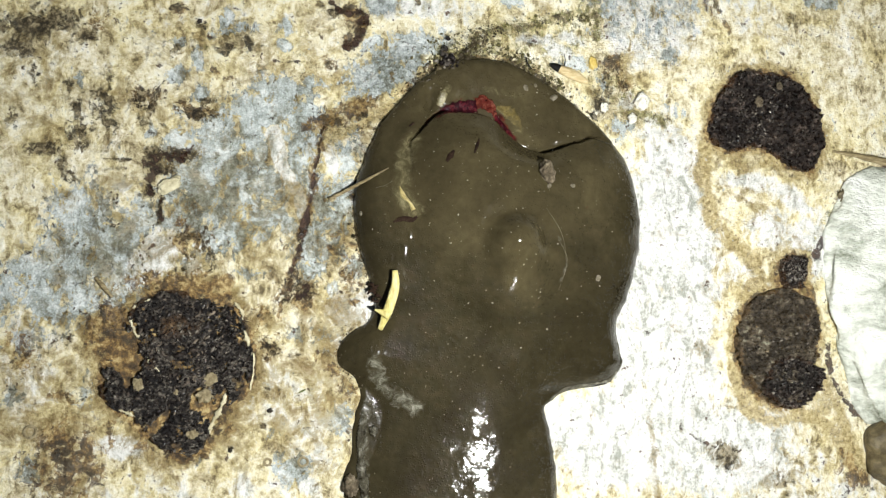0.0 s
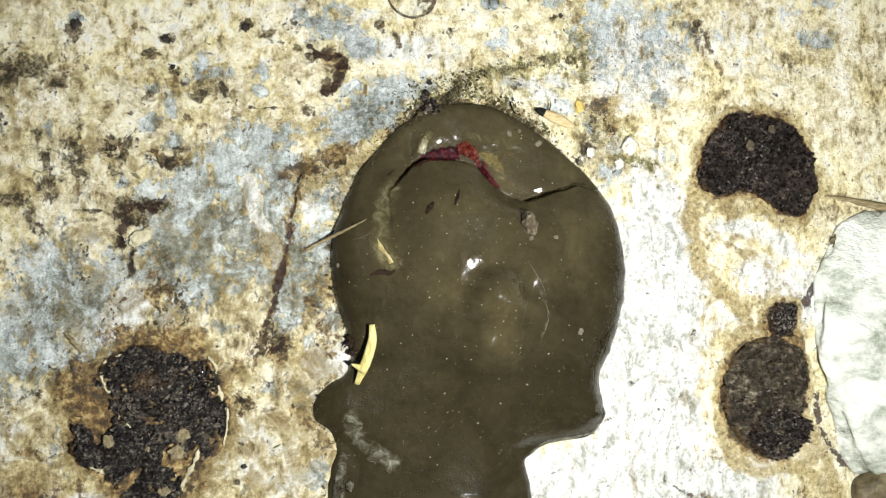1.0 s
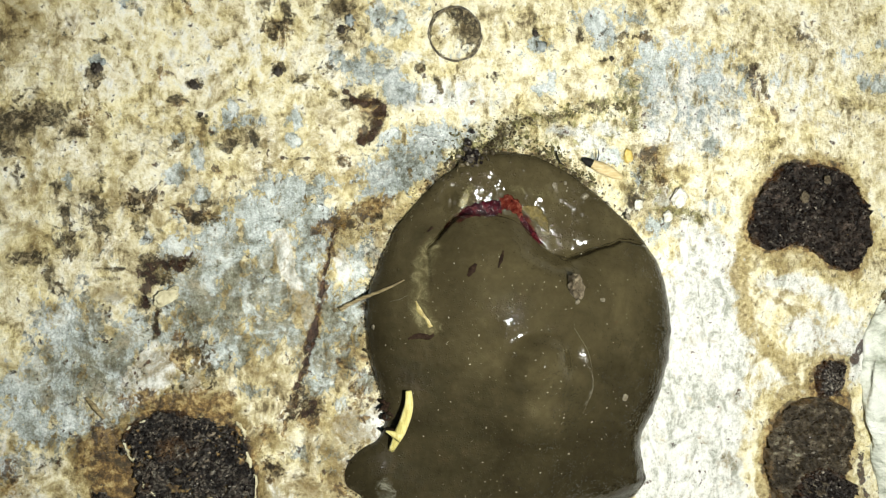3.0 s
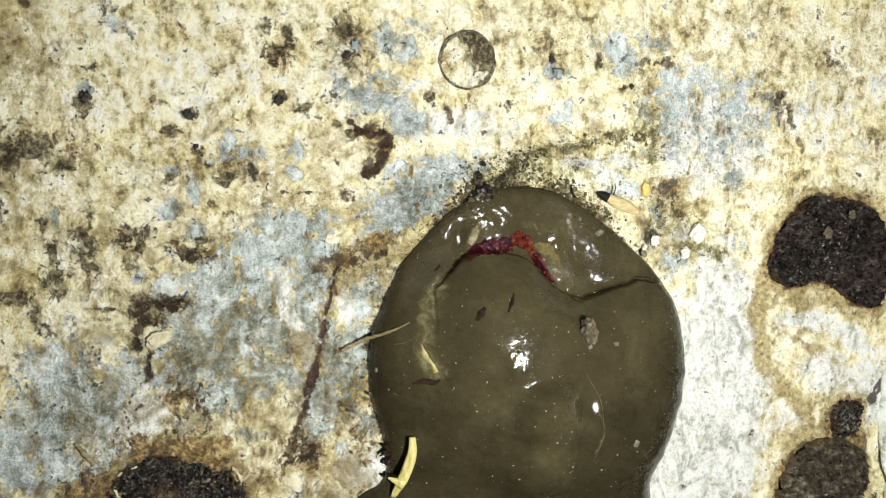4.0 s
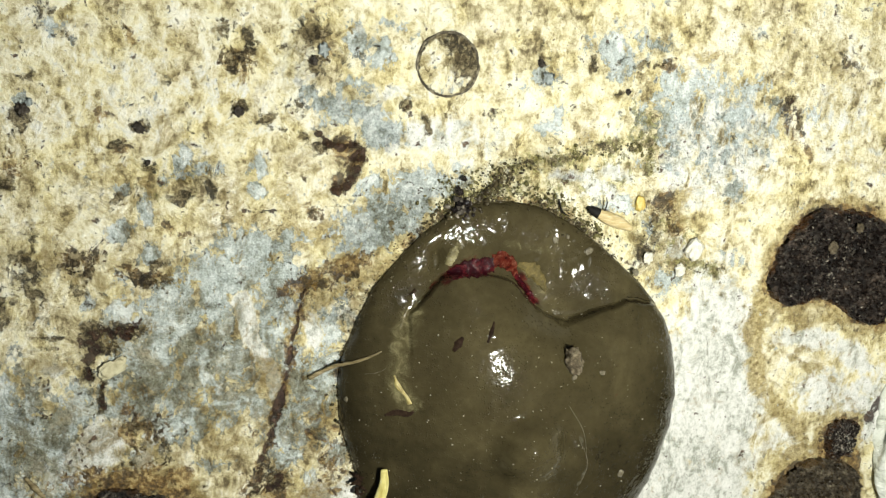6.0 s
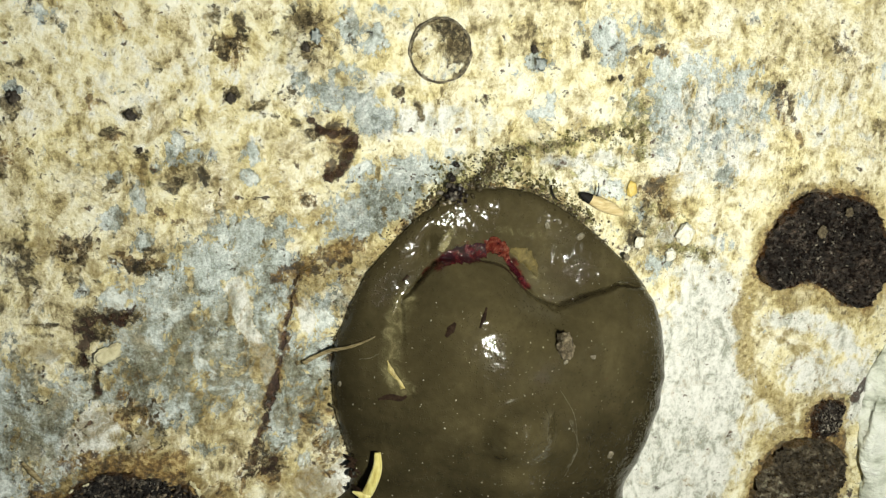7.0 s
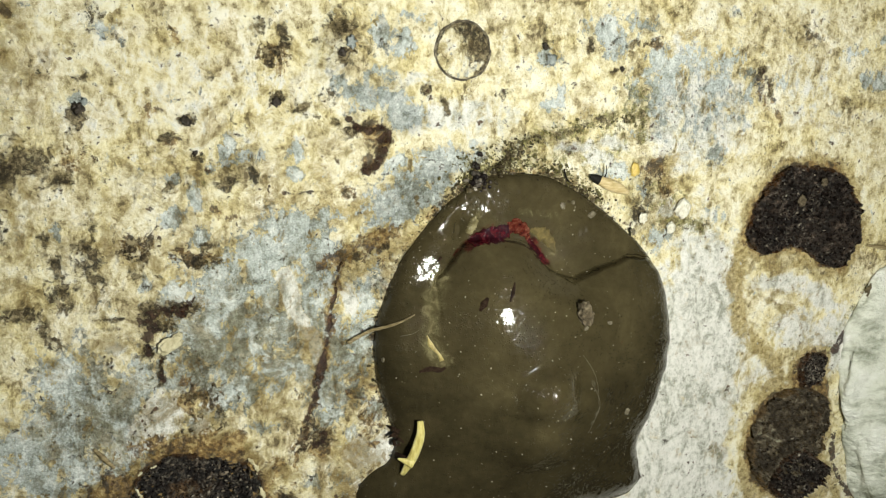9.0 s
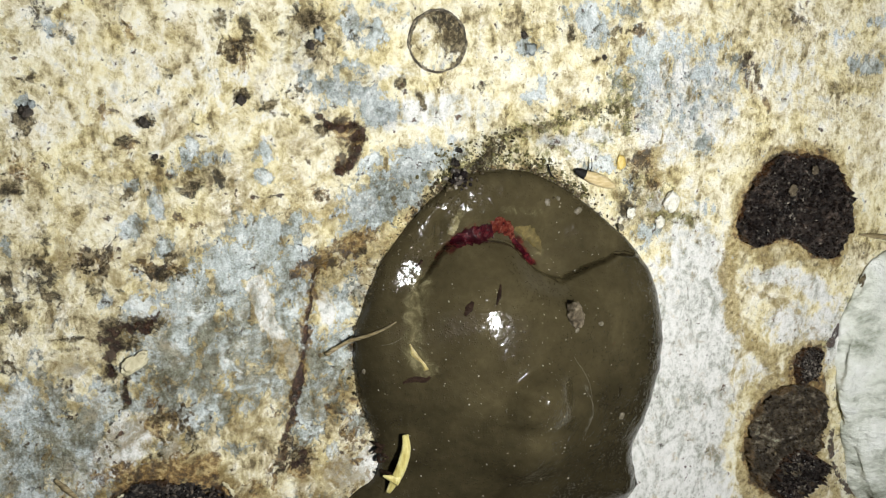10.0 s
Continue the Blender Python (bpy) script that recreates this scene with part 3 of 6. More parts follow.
# Stains on the paint: centre, half width, half height, turn and strength, in groups.
STAIN_BLUE = (
    ((-6.0, 52.8, 1.1, 1.4, 0, 0.9), (-4.1, 50.6, 2.3, 1.0, 20, 0.95), (-0.1, 51.1, 1.5, 0.7, 20, 0.8), (5.7, 51.8, 1.1, 1.6, 40, 0.9), (5.5, 48.0, 1.1, 1.2, 20, 0.95), (-14.0, 47.8, 0.9, 0.9, 0, 0.8), (-9.5, 49.6, 1.3, 0.7, 0, 0.6), (-13.3, 60.9, 0.9, 0.7, 0, 0.6), (17.2, 61.3, 4.2, 1.7, -5, 0.9), (12.8, 63.1, 1.2, 1.5, 0, 0.8), (18.8, 65.4, 1.4, 1.2, 0, 0.7), (19.8, 71.8, 1.3, 1.7, 0, 0.85), (-22.5, 70.3, 1.6, 1.2, -20, 0.5), (-28.0, 59.7, 0.6, 0.9, 0, 0.8), (26.2, 73.9, 1.9, 1.2, 0, 0.5),),
    ((24.2, 69.1, 1.7, 2.1, 0, 0.85), (21.3, 60.8, 3.3, 1.1, 0, 0.85), (24.2, 57.6, 2.6, 1.6, 0, 0.95), (21.4, 64.7, 2.4, 1.2, 0, 0.55), (31.0, 49.9, 5.1, 2.2, 5, 0.95), (25.6, 45.7, 4.8, 2.8, 30, 0.85), (21.7, 41.7, 4.0, 2.8, 30, 0.9), (22.9, 49.5, 2.3, 1.5, 0, 0.7), (49.9, 67.7, 1.9, 1.3, 0, 0.7), (52.6, 61.7, 1.5, 1.9, -20, 0.65), (50.3, 59.1, 2.1, 0.9, 0, 0.5), (62.4, 72.1, 2.8, 3.0, 0, 0.85), (57.8, 73.9, 1.1, 1.9, 0, 0.6), (72.6, 69.3, 2.9, 1.7, 0, 0.6), (77.4, 65.4, 6.5, 4.0, 0, 0.66),),
    ((73.2, 59.3, 1.6, 2.2, -20, 0.8), (87.4, 68.3, 3.9, 1.4, 0, 0.7), (88.9, 64.3, 3.5, 2.8, 0, 0.5), (86.1, 50.5, 1.7, 2.3, 15, 0.8), (78.9, 59.2, 2.6, 0.9, 0, 0.7), (73.0, 54.5, 1.6, 1.2, 0, 0.6), (64.5, 47.5, 2.7, 1.3, 0, 1), (75.3, 34.5, 2.7, 1.5, 0, 0.75), (99.9, 64.0, 2.3, 1.2, 0, 0.5), (123.5, 65.0, 4.0, 1.5, 0, 0.8), (124.6, 72.7, 2.0, 1.1, 0, 0.6), (66.7, 74.0, 5.5, 1.5, 0, 0.5), (71.4, 43.3, 1.7, 2.1, 0, 0.5), (87.5, 38.2, 2.5, 1.5, 0, 0.4), (117.6, 70.5, 2.7, 1.3, 0, 0.4),),
    ((5.1, 39.3, 5.5, 2.2, 0, 0.95), (-3.2, 30.2, 7.7, 5.5, 10, 0.85), (2.3, 35.7, 5.3, 3.6, 0, 0.95), (-9.6, 22.6, 5.1, 5.5, 0, 0.85), (-3.0, 18.1, 9.7, 3.8, 0, 0.7), (8.6, 32.8, 3.3, 5.6, 0, 0.85), (16.5, 24.5, 3.4, 4.8, 0, 0.75), (14.8, 16.4, 3.3, 3.5, 0, 0.85), (-14.7, 41.4, 1.6, 1.2, 20, 0.95), (-10.0, 37.9, 0.9, 1.6, 0, 1), (-19.3, 30.6, 1.1, 1.2, 0, 0.95), (-14.6, 29.5, 2.6, 0.8, 0, 0.95), (-30.6, 13.9, 4.6, 4.5, 0, 0.85), (-20.4, 11.5, 6.5, 3.7, 10, 0.85), (-33.7, 5.7, 3.9, 4.5, 0, 0.85),),
    ((-26.1, 6.8, 4.8, 3.7, 0, 0.9), (-4.7, 11.4, 2.8, 2.1, 0, 0.85), (11.0, 4.9, 2.9, 2.0, 0, 0.6), (10.8, 12.4, 2.1, 2.2, 0, 0.85), (-0.2, 3.6, 3.1, 1.4, 0, 0.6), (-10.7, 43.9, 0.9, 1.4, 0, 0.85), (-14.2, 5.4, 2.6, 2.9, 0, 0.6), (-32.0, 40.0, 0.6, 1.2, 0, 0.8), (7.0, 40.3, 3.6, 1.3, 0, 0.7), (18.7, 35.3, 1.9, 0.9, 0, 0.6), (-19.2, 16.4, 3.3, 1.8, 0, 0.7), (-12.7, 14.6, 1.7, 1.5, 0, 0.8), (14.7, 0.7, 1.4, 1.4, 0, 0.7), (18.8, 4.8, 1.2, 2.0, 0, 0.6), (2.5, 22.2, 2.7, 1.9, 0, 0.5),),
    ((-35.8, 3.4, 4.8, 3.5, 0, 0.85), (-30.4, -2.3, 5.8, 3.6, 10, 0.55), (-38.9, -6.8, 3.4, 4.1, 0, 0.6), (-39.5, -30.9, 1.5, 3.0, 0, 0.7), (7.3, -32.9, 2.8, 2.8, 0, 0.9), (16.1, -24.7, 1.5, 2.4, 0, 0.9), (7.8, -7.7, 1.5, 1.3, 0, 0.55), (12.1, -8.6, 1.7, 1.7, 0, 0.5), (97.9, -39.7, 5.2, 2.4, 0, 0.4), (91.4, -40.8, 5.2, 2.1, 0, 0.5), (16.9, -14.1, 1.3, 1.5, 0, 0.6), (-1.2, -14.8, 2.1, 1.3, 0, 0.4), (-30.2, -18.2, 1.4, 2.0, 0, 0.5), (3.1, -26.6, 1.7, 1.3, 0, 0.4), (-28.5, 0.3, 3.9, 1.4, 15, 0.6),),
    ((-42.5, -17.8, 1.5, 2.0, 0, 0.6),),
)
STAIN_DIRT = (
    ((2.7, 60.5, 1.1, 0.8, 0, 1.1), (6.1, 59.0, 1.7, 1.1, -40, 0.85), (9.8, 61.0, 1.6, 1.2, 0, 0.75), (7.7, 57.5, 1.4, 0.6, 0, 0.9), (12.5, 56.8, 1.4, 1.1, -30, 0.8), (14.9, 55.0, 1.1, 1.6, 0, 1), (13.9, 68.0, 1.3, 1.0, -30, 1), (13.6, 72.4, 1.7, 1.5, 0, 0.9), (17.2, 69.1, 0.8, 1.5, 0, 0.8), (12.8, 74.2, 1.2, 0.8, 0, 0.8), (3.5, 71.3, 1.0, 1.5, 0, 0.95), (0.2, 72.2, 2.3, 1.1, 0, 0.7), (2.1, 68.2, 2.0, 1.7, 0, 0.75), (4.2, 69.3, 0.8, 1.8, 0, 0.8), (1.4, 66.1, 0.8, 0.5, 0, 0.9),),
    ((-11.3, 57.4, 1.4, 0.8, -35, 1.2), (-10.5, 51.2, 0.8, 0.7, 0, 0.95), (-15.2, 54.7, 1.2, 0.5, 35, 0.9), (-5.6, 47.2, 1.7, 0.8, 0, 1.15), (-2.0, 48.1, 1.2, 1.4, 0, 1.05), (-3.1, 52.6, 1.0, 0.5, 0, 0.7), (-28.3, 57.7, 1.1, 1.4, 0, 1.2), (-30.3, 48.3, 1.5, 1.0, 0, 1), (-26.6, 63.3, 1.2, 0.6, 0, 0.8), (-14.7, 46.7, 1.1, 0.6, 0, 0.85), (-27.1, 35.7, 1.8, 2.2, 0, 0.9), (-26.4, 32.8, 1.4, 1.5, 0, 0.85), (-20.8, 36.2, 3.0, 1.5, 0, 0.6), (-20.0, 31.8, 2.4, 0.6, -45, 0.8), (-32.4, 34.6, 0.9, 2.5, 0, 0.8),),
    ((-18.5, 25.9, 1.6, 1.2, -20, 1.2), (-14.0, 26.0, 3.1, 1.1, 12, 1.25), (-16.9, 23.3, 2.6, 0.9, 0, 1.2), (-19.6, 19.7, 1.1, 1.3, 0, 1.1), (-17.4, 16.2, 0.7, 2.4, 0, 1), (-24.2, 24.7, 3.1, 0.4, 5, 0.8), (-31.5, 29.0, 1.9, 2.1, 0, 0.75), (-32.9, 21.8, 1.5, 1.7, 0, 0.6), (-8.9, 36.5, 1.5, 0.8, 0, 0.9), (-10.4, 33.5, 2.6, 1.2, 0, 0.85), (-11.3, 10.2, 2.4, 2.1, 0, 0.75), (-8.5, 7.4, 1.7, 1.9, 0, 0.65), (49.9, 70.1, 0.8, 0.7, 0, 1.1), (49.5, 67.9, 0.6, 1.3, 0, 0.7), (58.5, 70.0, 0.6, 1.4, 0, 0.95),),
    ((48.8, 73.7, 0.8, 1.2, 0, 0.8), (63.2, 65.8, 0.9, 0.6, 0, 1), (42.2, 61.3, 1.1, 0.7, 0, 0.8), (28.0, 62.0, 0.8, 0.8, 0, 0.9), (31.3, 59.6, 0.6, 1.5, 25, 0.9), (21.2, 58.6, 0.5, 0.5, 0, 0.9), (19.9, 69.9, 0.7, 0.7, 0, 0.7), (68.2, 71.0, 2.0, 0.6, 0, 0.9), (95.1, 66.1, 1.0, 1.1, -10, 1.2), (97.1, 63.0, 0.6, 1.7, 10, 0.9), (115.9, 60.9, 1.9, 0.9, 0, 0.8), (104.1, 74.5, 1.0, 1.5, 0, 0.8), (72.3, 43.3, 1.2, 1.7, 0, 0.8), (69.7, 39.3, 1.4, 2.1, 0, 0.75), (69.7, 56.1, 0.9, 2.4, 0, 0.9),),
    ((81.3, 37.0, 4.5, 1.1, -10, 0.7), (104.2, 48.8, 1.9, 0.7, 0, 0.5), (-7.7, 64.1, 1.1, 0.8, 0, 0.5), (-25.1, 73.1, 1.6, 1.1, 0, 0.5), (-21.8, 70.0, 1.5, 0.9, 0, 0.55), (-12.1, 46.7, 0.6, 0.5, 0, 0.7), (-7.4, 57.1, 0.3, 0.3, 0, 0.8), (20.6, 35.6, 1.3, 0.6, 30, 0.7), (9.1, 69.9, 0.5, 0.4, 0, 0.7), (10.6, 72.8, 0.7, 1.0, -40, 0.6), (-39.9, 49.4, 4.0, 2.7, 20, 1), (-35.1, 50.7, 2.9, 2.7, 0, 0.95), (-42.2, 45.1, 2.1, 1.3, 0, 0.9), (-38.8, 39.5, 2.3, 1.0, -20, 0.6), (-33.9, 38.7, 0.8, 1.7, 30, 0.8),),
    ((-27.5, 36.8, 1.6, 3.6, -15, 0.85), (-31.4, 30.9, 1.8, 1.5, 0, 0.85), (-38.1, 26.8, 2.3, 1.0, 10, 0.8), (-34.7, 24.0, 1.0, 2.3, 0, 0.7), (-42.9, 32.1, 0.9, 1.4, 0, 0.6), (-10.6, 8.1, 2.5, 2.3, 0, 0.7), (3.2, -10.4, 1.3, 1.3, 0, 1), (-4.4, -29.1, 0.6, 0.5, 0, 1.3), (2.0, -24.6, 0.7, 0.6, 0, 1.1), (9.3, 0.6, 1.5, 1.7, 20, 0.9), (6.1, -1.0, 0.9, 1.1, 0, 0.8), (2.0, -18.1, 0.4, 0.4, 0, 1), (-24.1, -18.3, 0.4, 0.4, 0, 0.9), (-5.3, -8.4, 0.3, 0.3, 0, 0.9), (-11.1, 4.9, 3.1, 0.8, 0, 0.8),),
    ((97.4, -34.4, 3.1, 2.4, -10, 1.15), (109.8, -40.3, 4.0, 1.7, 0, 0.6), (91.0, -11.1, 1.0, 0.8, 0, 0.8), (111.1, -44.5, 1.1, 1.7, -40, 0.8),),
)
STAIN_BROWN = (
    ((18.3, 54.9, 1.7, 1.8, 0, 1.1), (20.3, 53.0, 1.1, 2.5, -15, 1.1), (17.8, 49.9, 1.7, 1.3, 10, 1.1), (21.1, 54.3, 0.7, 0.9, 0, 0.9), (15.2, 54.7, 0.9, 1.1, 0, 0.8), (2.3, 67.8, 2.2, 2.2, 0, 0.75), (-7.5, 43.0, 1.6, 0.9, 0, 0.7), (-5.5, 41.6, 1.2, 0.7, 0, 0.8), (-16.8, 57.7, 1.5, 2.4, 0, 0.5), (-13.9, 54.4, 2.4, 1.0, 30, 0.5), (-12.0, 70.1, 1.5, 1.1, 0, 0.5), (-11.0, 34.0, 2.8, 1.6, 0, 0.85), (-20.0, 37.0, 3.9, 1.9, 0, 0.65), (-14.5, 35.7, 2.4, 1.2, 0, 0.6), (-11.3, 10.2, 2.9, 2.5, 0, 0.95),),
    ((-13.6, 13.8, 1.2, 1.3, 0, 0.7), (13.0, 33.4, 4.6, 2.1, 25, 0.9), (18.7, 35.8, 4.2, 1.7, 20, 0.9), (11.9, 28.8, 0.9, 2.5, 0, 0.9), (20.5, 32.8, 1.5, 1.3, 0, 0.8), (18.0, 10.5, 2.2, 3.0, 0, 0.6), (15.9, 6.7, 2.9, 3.0, 0, 0.5), (18.7, 2.2, 2.0, 3.1, 0, 0.55), (9.9, 1.5, 1.9, 1.4, 0, 0.6), (4.1, -2.6, 1.5, 3.0, 0, 0.6), (7.5, -0.1, 0.8, 2.4, 0, 0.7), (73.5, 47.9, 2.8, 3.7, 0, 0.7), (75.5, 44.2, 2.4, 2.1, 0, 0.55), (95.2, 63.3, 1.5, 4.5, 12, 0.6), (91.5, 70.4, 2.0, 1.4, 0, 0.5),),
    ((105.2, 73.5, 2.6, 2.9, 0, 0.5), (79.3, 73.2, 3.0, 1.4, 0, 0.45), (70.2, 70.7, 3.4, 0.8, 0, 0.6), (13.5, 45.4, 2.0, 1.3, 0, 0.45), (11.4, 39.1, 0.9, 0.9, 0, 0.5), (11.0, 50.9, 2.3, 1.8, 0, 0.4), (-29.0, 61.9, 1.3, 3.1, 0, 0.45), (-29.4, 50.1, 2.2, 1.9, 0, 0.6), (14.4, 70.7, 2.6, 3.4, 0, 0.5), (126.7, 20.5, 2.1, 1.5, 0, 0.8), (-25.5, -7.0, 3.5, 5.8, 0, 0.95), (-26.9, -10.6, 2.5, 2.1, 0, 0.9), (-13.6, 1.8, 7.1, 2.1, 0, 1), (-7.0, 0.1, 3.1, 1.5, -20, 0.9), (-32.9, -30.2, 5.7, 7.1, 0, 0.8),),
    ((-33.9, -26.1, 2.9, 2.6, 0, 0.8), (-40.8, -9.8, 2.6, 3.4, 0, 0.65), (-35.0, -18.0, 1.5, 1.2, 0, 0.7), (-25.7, -24.9, 1.0, 2.2, 0, 0.8), (-17.3, -27.8, 3.6, 1.4, -20, 0.7), (-8.3, -27.7, 4.1, 1.7, 35, 0.7), (-4.2, -21.0, 1.4, 4.2, 0, 0.5), (3.2, -10.4, 1.9, 1.9, 0, 0.8), (0.9, -4.2, 1.5, 2.1, 0, 0.6), (7.2, 2.2, 2.6, 2.8, 0, 0.55), (9.3, -1.0, 1.7, 2.2, 0, 0.7), (5.0, 8.7, 2.1, 1.5, 0, 0.4), (11.5, -12.9, 1.7, 1.7, 0, 0.4), (-42.7, -7.7, 1.3, 1.4, 0, 0.6), (-30.1, -24.3, 1.3, 1.4, 0, 0.5),),
    ((14.8, -14.1, 1.7, 2.2, 0, 0.6), (16.9, -18.5, 1.5, 1.7, 0, 0.6), (19.1, -6.6, 2.2, 1.1, 30, 0.5), (14.7, 8.8, 2.2, 2.9, 0, 0.5), (129.1, -40.6, 3.7, 1.7, -20, 1), (126.4, -36.2, 2.8, 1.5, -40, 0.8), (116.3, -5.4, 2.2, 2.0, 0, 0.6), (99.1, -43.3, 2.6, 1.2, 0, 0.3),),
)
STAIN_WHITE = (
    ((-24.5, 20.3, 2.0, 1.2, 0, 0.8), (-20.2, 3.5, 3.7, 1.7, 25, 0.9), (-11.7, 5.0, 1.9, 1.9, 0, 0.85), (-17.6, 11.1, 2.2, 1.3, 40, 0.7), (14.2, 26.2, 1.3, 3.3, 10, 1), (19.9, 28.5, 1.7, 1.3, 0, 0.9), (21.1, -2.9, 4.1, 3.6, 0, 1), (17.1, -3.3, 2.2, 2.3, 0, 0.8), (33.6, 58.3, 5.9, 2.7, 0, 0.8), (36.6, 65.5, 3.9, 1.4, 0, 0.6), (26.9, 63.8, 4.7, 1.2, 0, 0.6), (41.5, 70.1, 2.0, 4.5, 0, 0.4), (57.5, 52.0, 6.6, 1.2, 0, 0.7), (64.1, 52.7, 3.4, 1.6, 0, 0.8), (62.0, 49.8, 4.5, 1.4, 0, 0.8),),
    ((76.3, 40.0, 2.4, 2.1, 0, 0.8), (82.7, 55.2, 7.3, 3.1, 0, 0.7), (76.0, 70.3, 1.6, 2.9, 0, 0.7), (75.2, 61.4, 2.3, 1.4, 0, 0.9), (104.3, 23.6, 6.4, 2.1, 0, 0.9), (109.3, 13.8, 5.7, 4.1, 0, 0.9), (114.4, 19.8, 5.8, 2.4, -30, 0.9), (100.4, 4.1, 8.4, 3.6, 0, 0.6), (105.8, 67.3, 7.9, 3.1, 0, 0.45), (113.4, 58.3, 4.1, 1.1, 0, 0.6), (5.8, 53.7, 1.7, 0.9, 0, 0.5), (10.7, 64.8, 2.6, 0.9, 0, 0.5), (24.9, 56.2, 1.9, 0.7, 0, 0.5), (-0.7, 58.2, 1.2, 1.0, 0, 0.7), (3.0, 64.8, 1.2, 4.2, 10, 0.5),),
    ((-23.7, -27.6, 4.3, 2.2, -10, 1), (-2.1, -36.3, 2.5, 2.1, 20, 0.9), (10.0, -36.6, 2.1, 1.9, 0, 0.9), (17.5, -2.7, 3.9, 2.6, 10, 1), (15.8, -8.7, 1.5, 2.2, 0, 0.6), (-21.7, 6.0, 2.6, 2.1, 0, 0.9), (-12.2, -37.3, 3.0, 1.4, 0, 0.6), (-34.0, 41.8, 4.9, 1.5, 0, 0.35), (5.0, 19.6, 1.5, 4.4, 10, 0.6), (-1.1, -19.0, 3.1, 2.1, 30, 0.6), (3.1, -21.3, 2.1, 2.5, 0, 0.5), (-38.8, -15.9, 1.9, 3.0, 0, 0.5), (11.5, -19.4, 2.1, 3.2, 0, 0.5),),
)
STAIN_OCHRE = (
    ((-16.6, 50.3, 4.7, 2.5, 0, 0.5), (13.3, 41.7, 5.5, 2.7, 0, 0.7), (10.0, 48.2, 3.6, 2.7, 0, 0.6), (-1.6, 43.5, 5.1, 1.8, 0, 0.6), (-20.8, 36.2, 4.7, 3.4, 0, 0.7), (-7.9, 36.9, 6.7, 1.2, 0, 0.6), (4.2, 20.1, 5.4, 2.9, 0, 0.6), (-7.8, 24.2, 2.6, 2.7, 0, 0.4), (-0.9, 9.1, 4.5, 2.9, 0, 0.6), (16.0, 8.7, 2.9, 5.0, 0, 0.8), (15.1, 12.9, 3.9, 2.0, 0, 0.8), (20.7, 37.5, 4.8, 1.9, 20, 0.9), (13.9, 33.3, 4.6, 2.3, 25, 0.95), (74.7, 48.3, 3.6, 4.1, 0, 0.75), (94.7, 61.2, 2.5, 6.2, 10, 0.5),),
    ((112.3, 55.6, 10.9, 1.5, 0, 0.6), (124.9, 55.3, 5.7, 13.4, 0, 0.45), (114.6, 72.6, 5.4, 5.2, 0, 0.4), (80.5, 73.2, 5.9, 1.9, 0, 0.6), (-7.5, 67.3, 3.2, 4.9, 0, 0.4), (-29.2, 52.5, 2.9, 6.4, 0, 0.45), (-11.6, 69.7, 1.2, 1.1, 0, 0.8), (93.4, 25.7, 1.8, 6.8, 0, 0.8), (64.4, 44.7, 9.1, 1.0, -20, 0.4), (46.7, 61.8, 4.1, 2.8, 0, 0.35), (58.4, 57.8, 5.5, 1.9, 0, 0.6), (-26.9, -8.0, 4.9, 7.2, 0, 0.9), (-20.6, 0.2, 6.0, 1.7, 20, 0.8), (-33.9, -26.1, 7.6, 8.1, 0, 0.8), (-17.3, -29.9, 6.0, 1.9, -10, 0.85),),
    ((-5.2, -25.2, 4.1, 3.1, 40, 0.8), (0.4, -12.7, 1.3, 6.4, 0, 0.8), (1.9, -6.3, 2.1, 4.3, 0, 0.6), (13.7, -10.8, 3.2, 4.3, 0, 0.7), (16.9, -18.5, 2.2, 4.3, 0, 0.8), (9.4, -12.9, 4.3, 3.2, 0, 0.5), (3.1, -34.0, 3.1, 1.1, 0, 0.4), (-41.7, -11.8, 3.7, 6.0, 0, 0.6), (129.2, -37.6, 4.2, 2.4, -40, 0.8), (121.2, -25.1, 3.3, 3.7, -40, 0.9),),
)


def painted(x, y, groups, grow):
    return np.maximum.reduce([spots(x, y, [(a, b, c * grow, d * grow, e, f) for a, b, c, d, e, f in rows], 1.7, 0.1) for rows in groups])


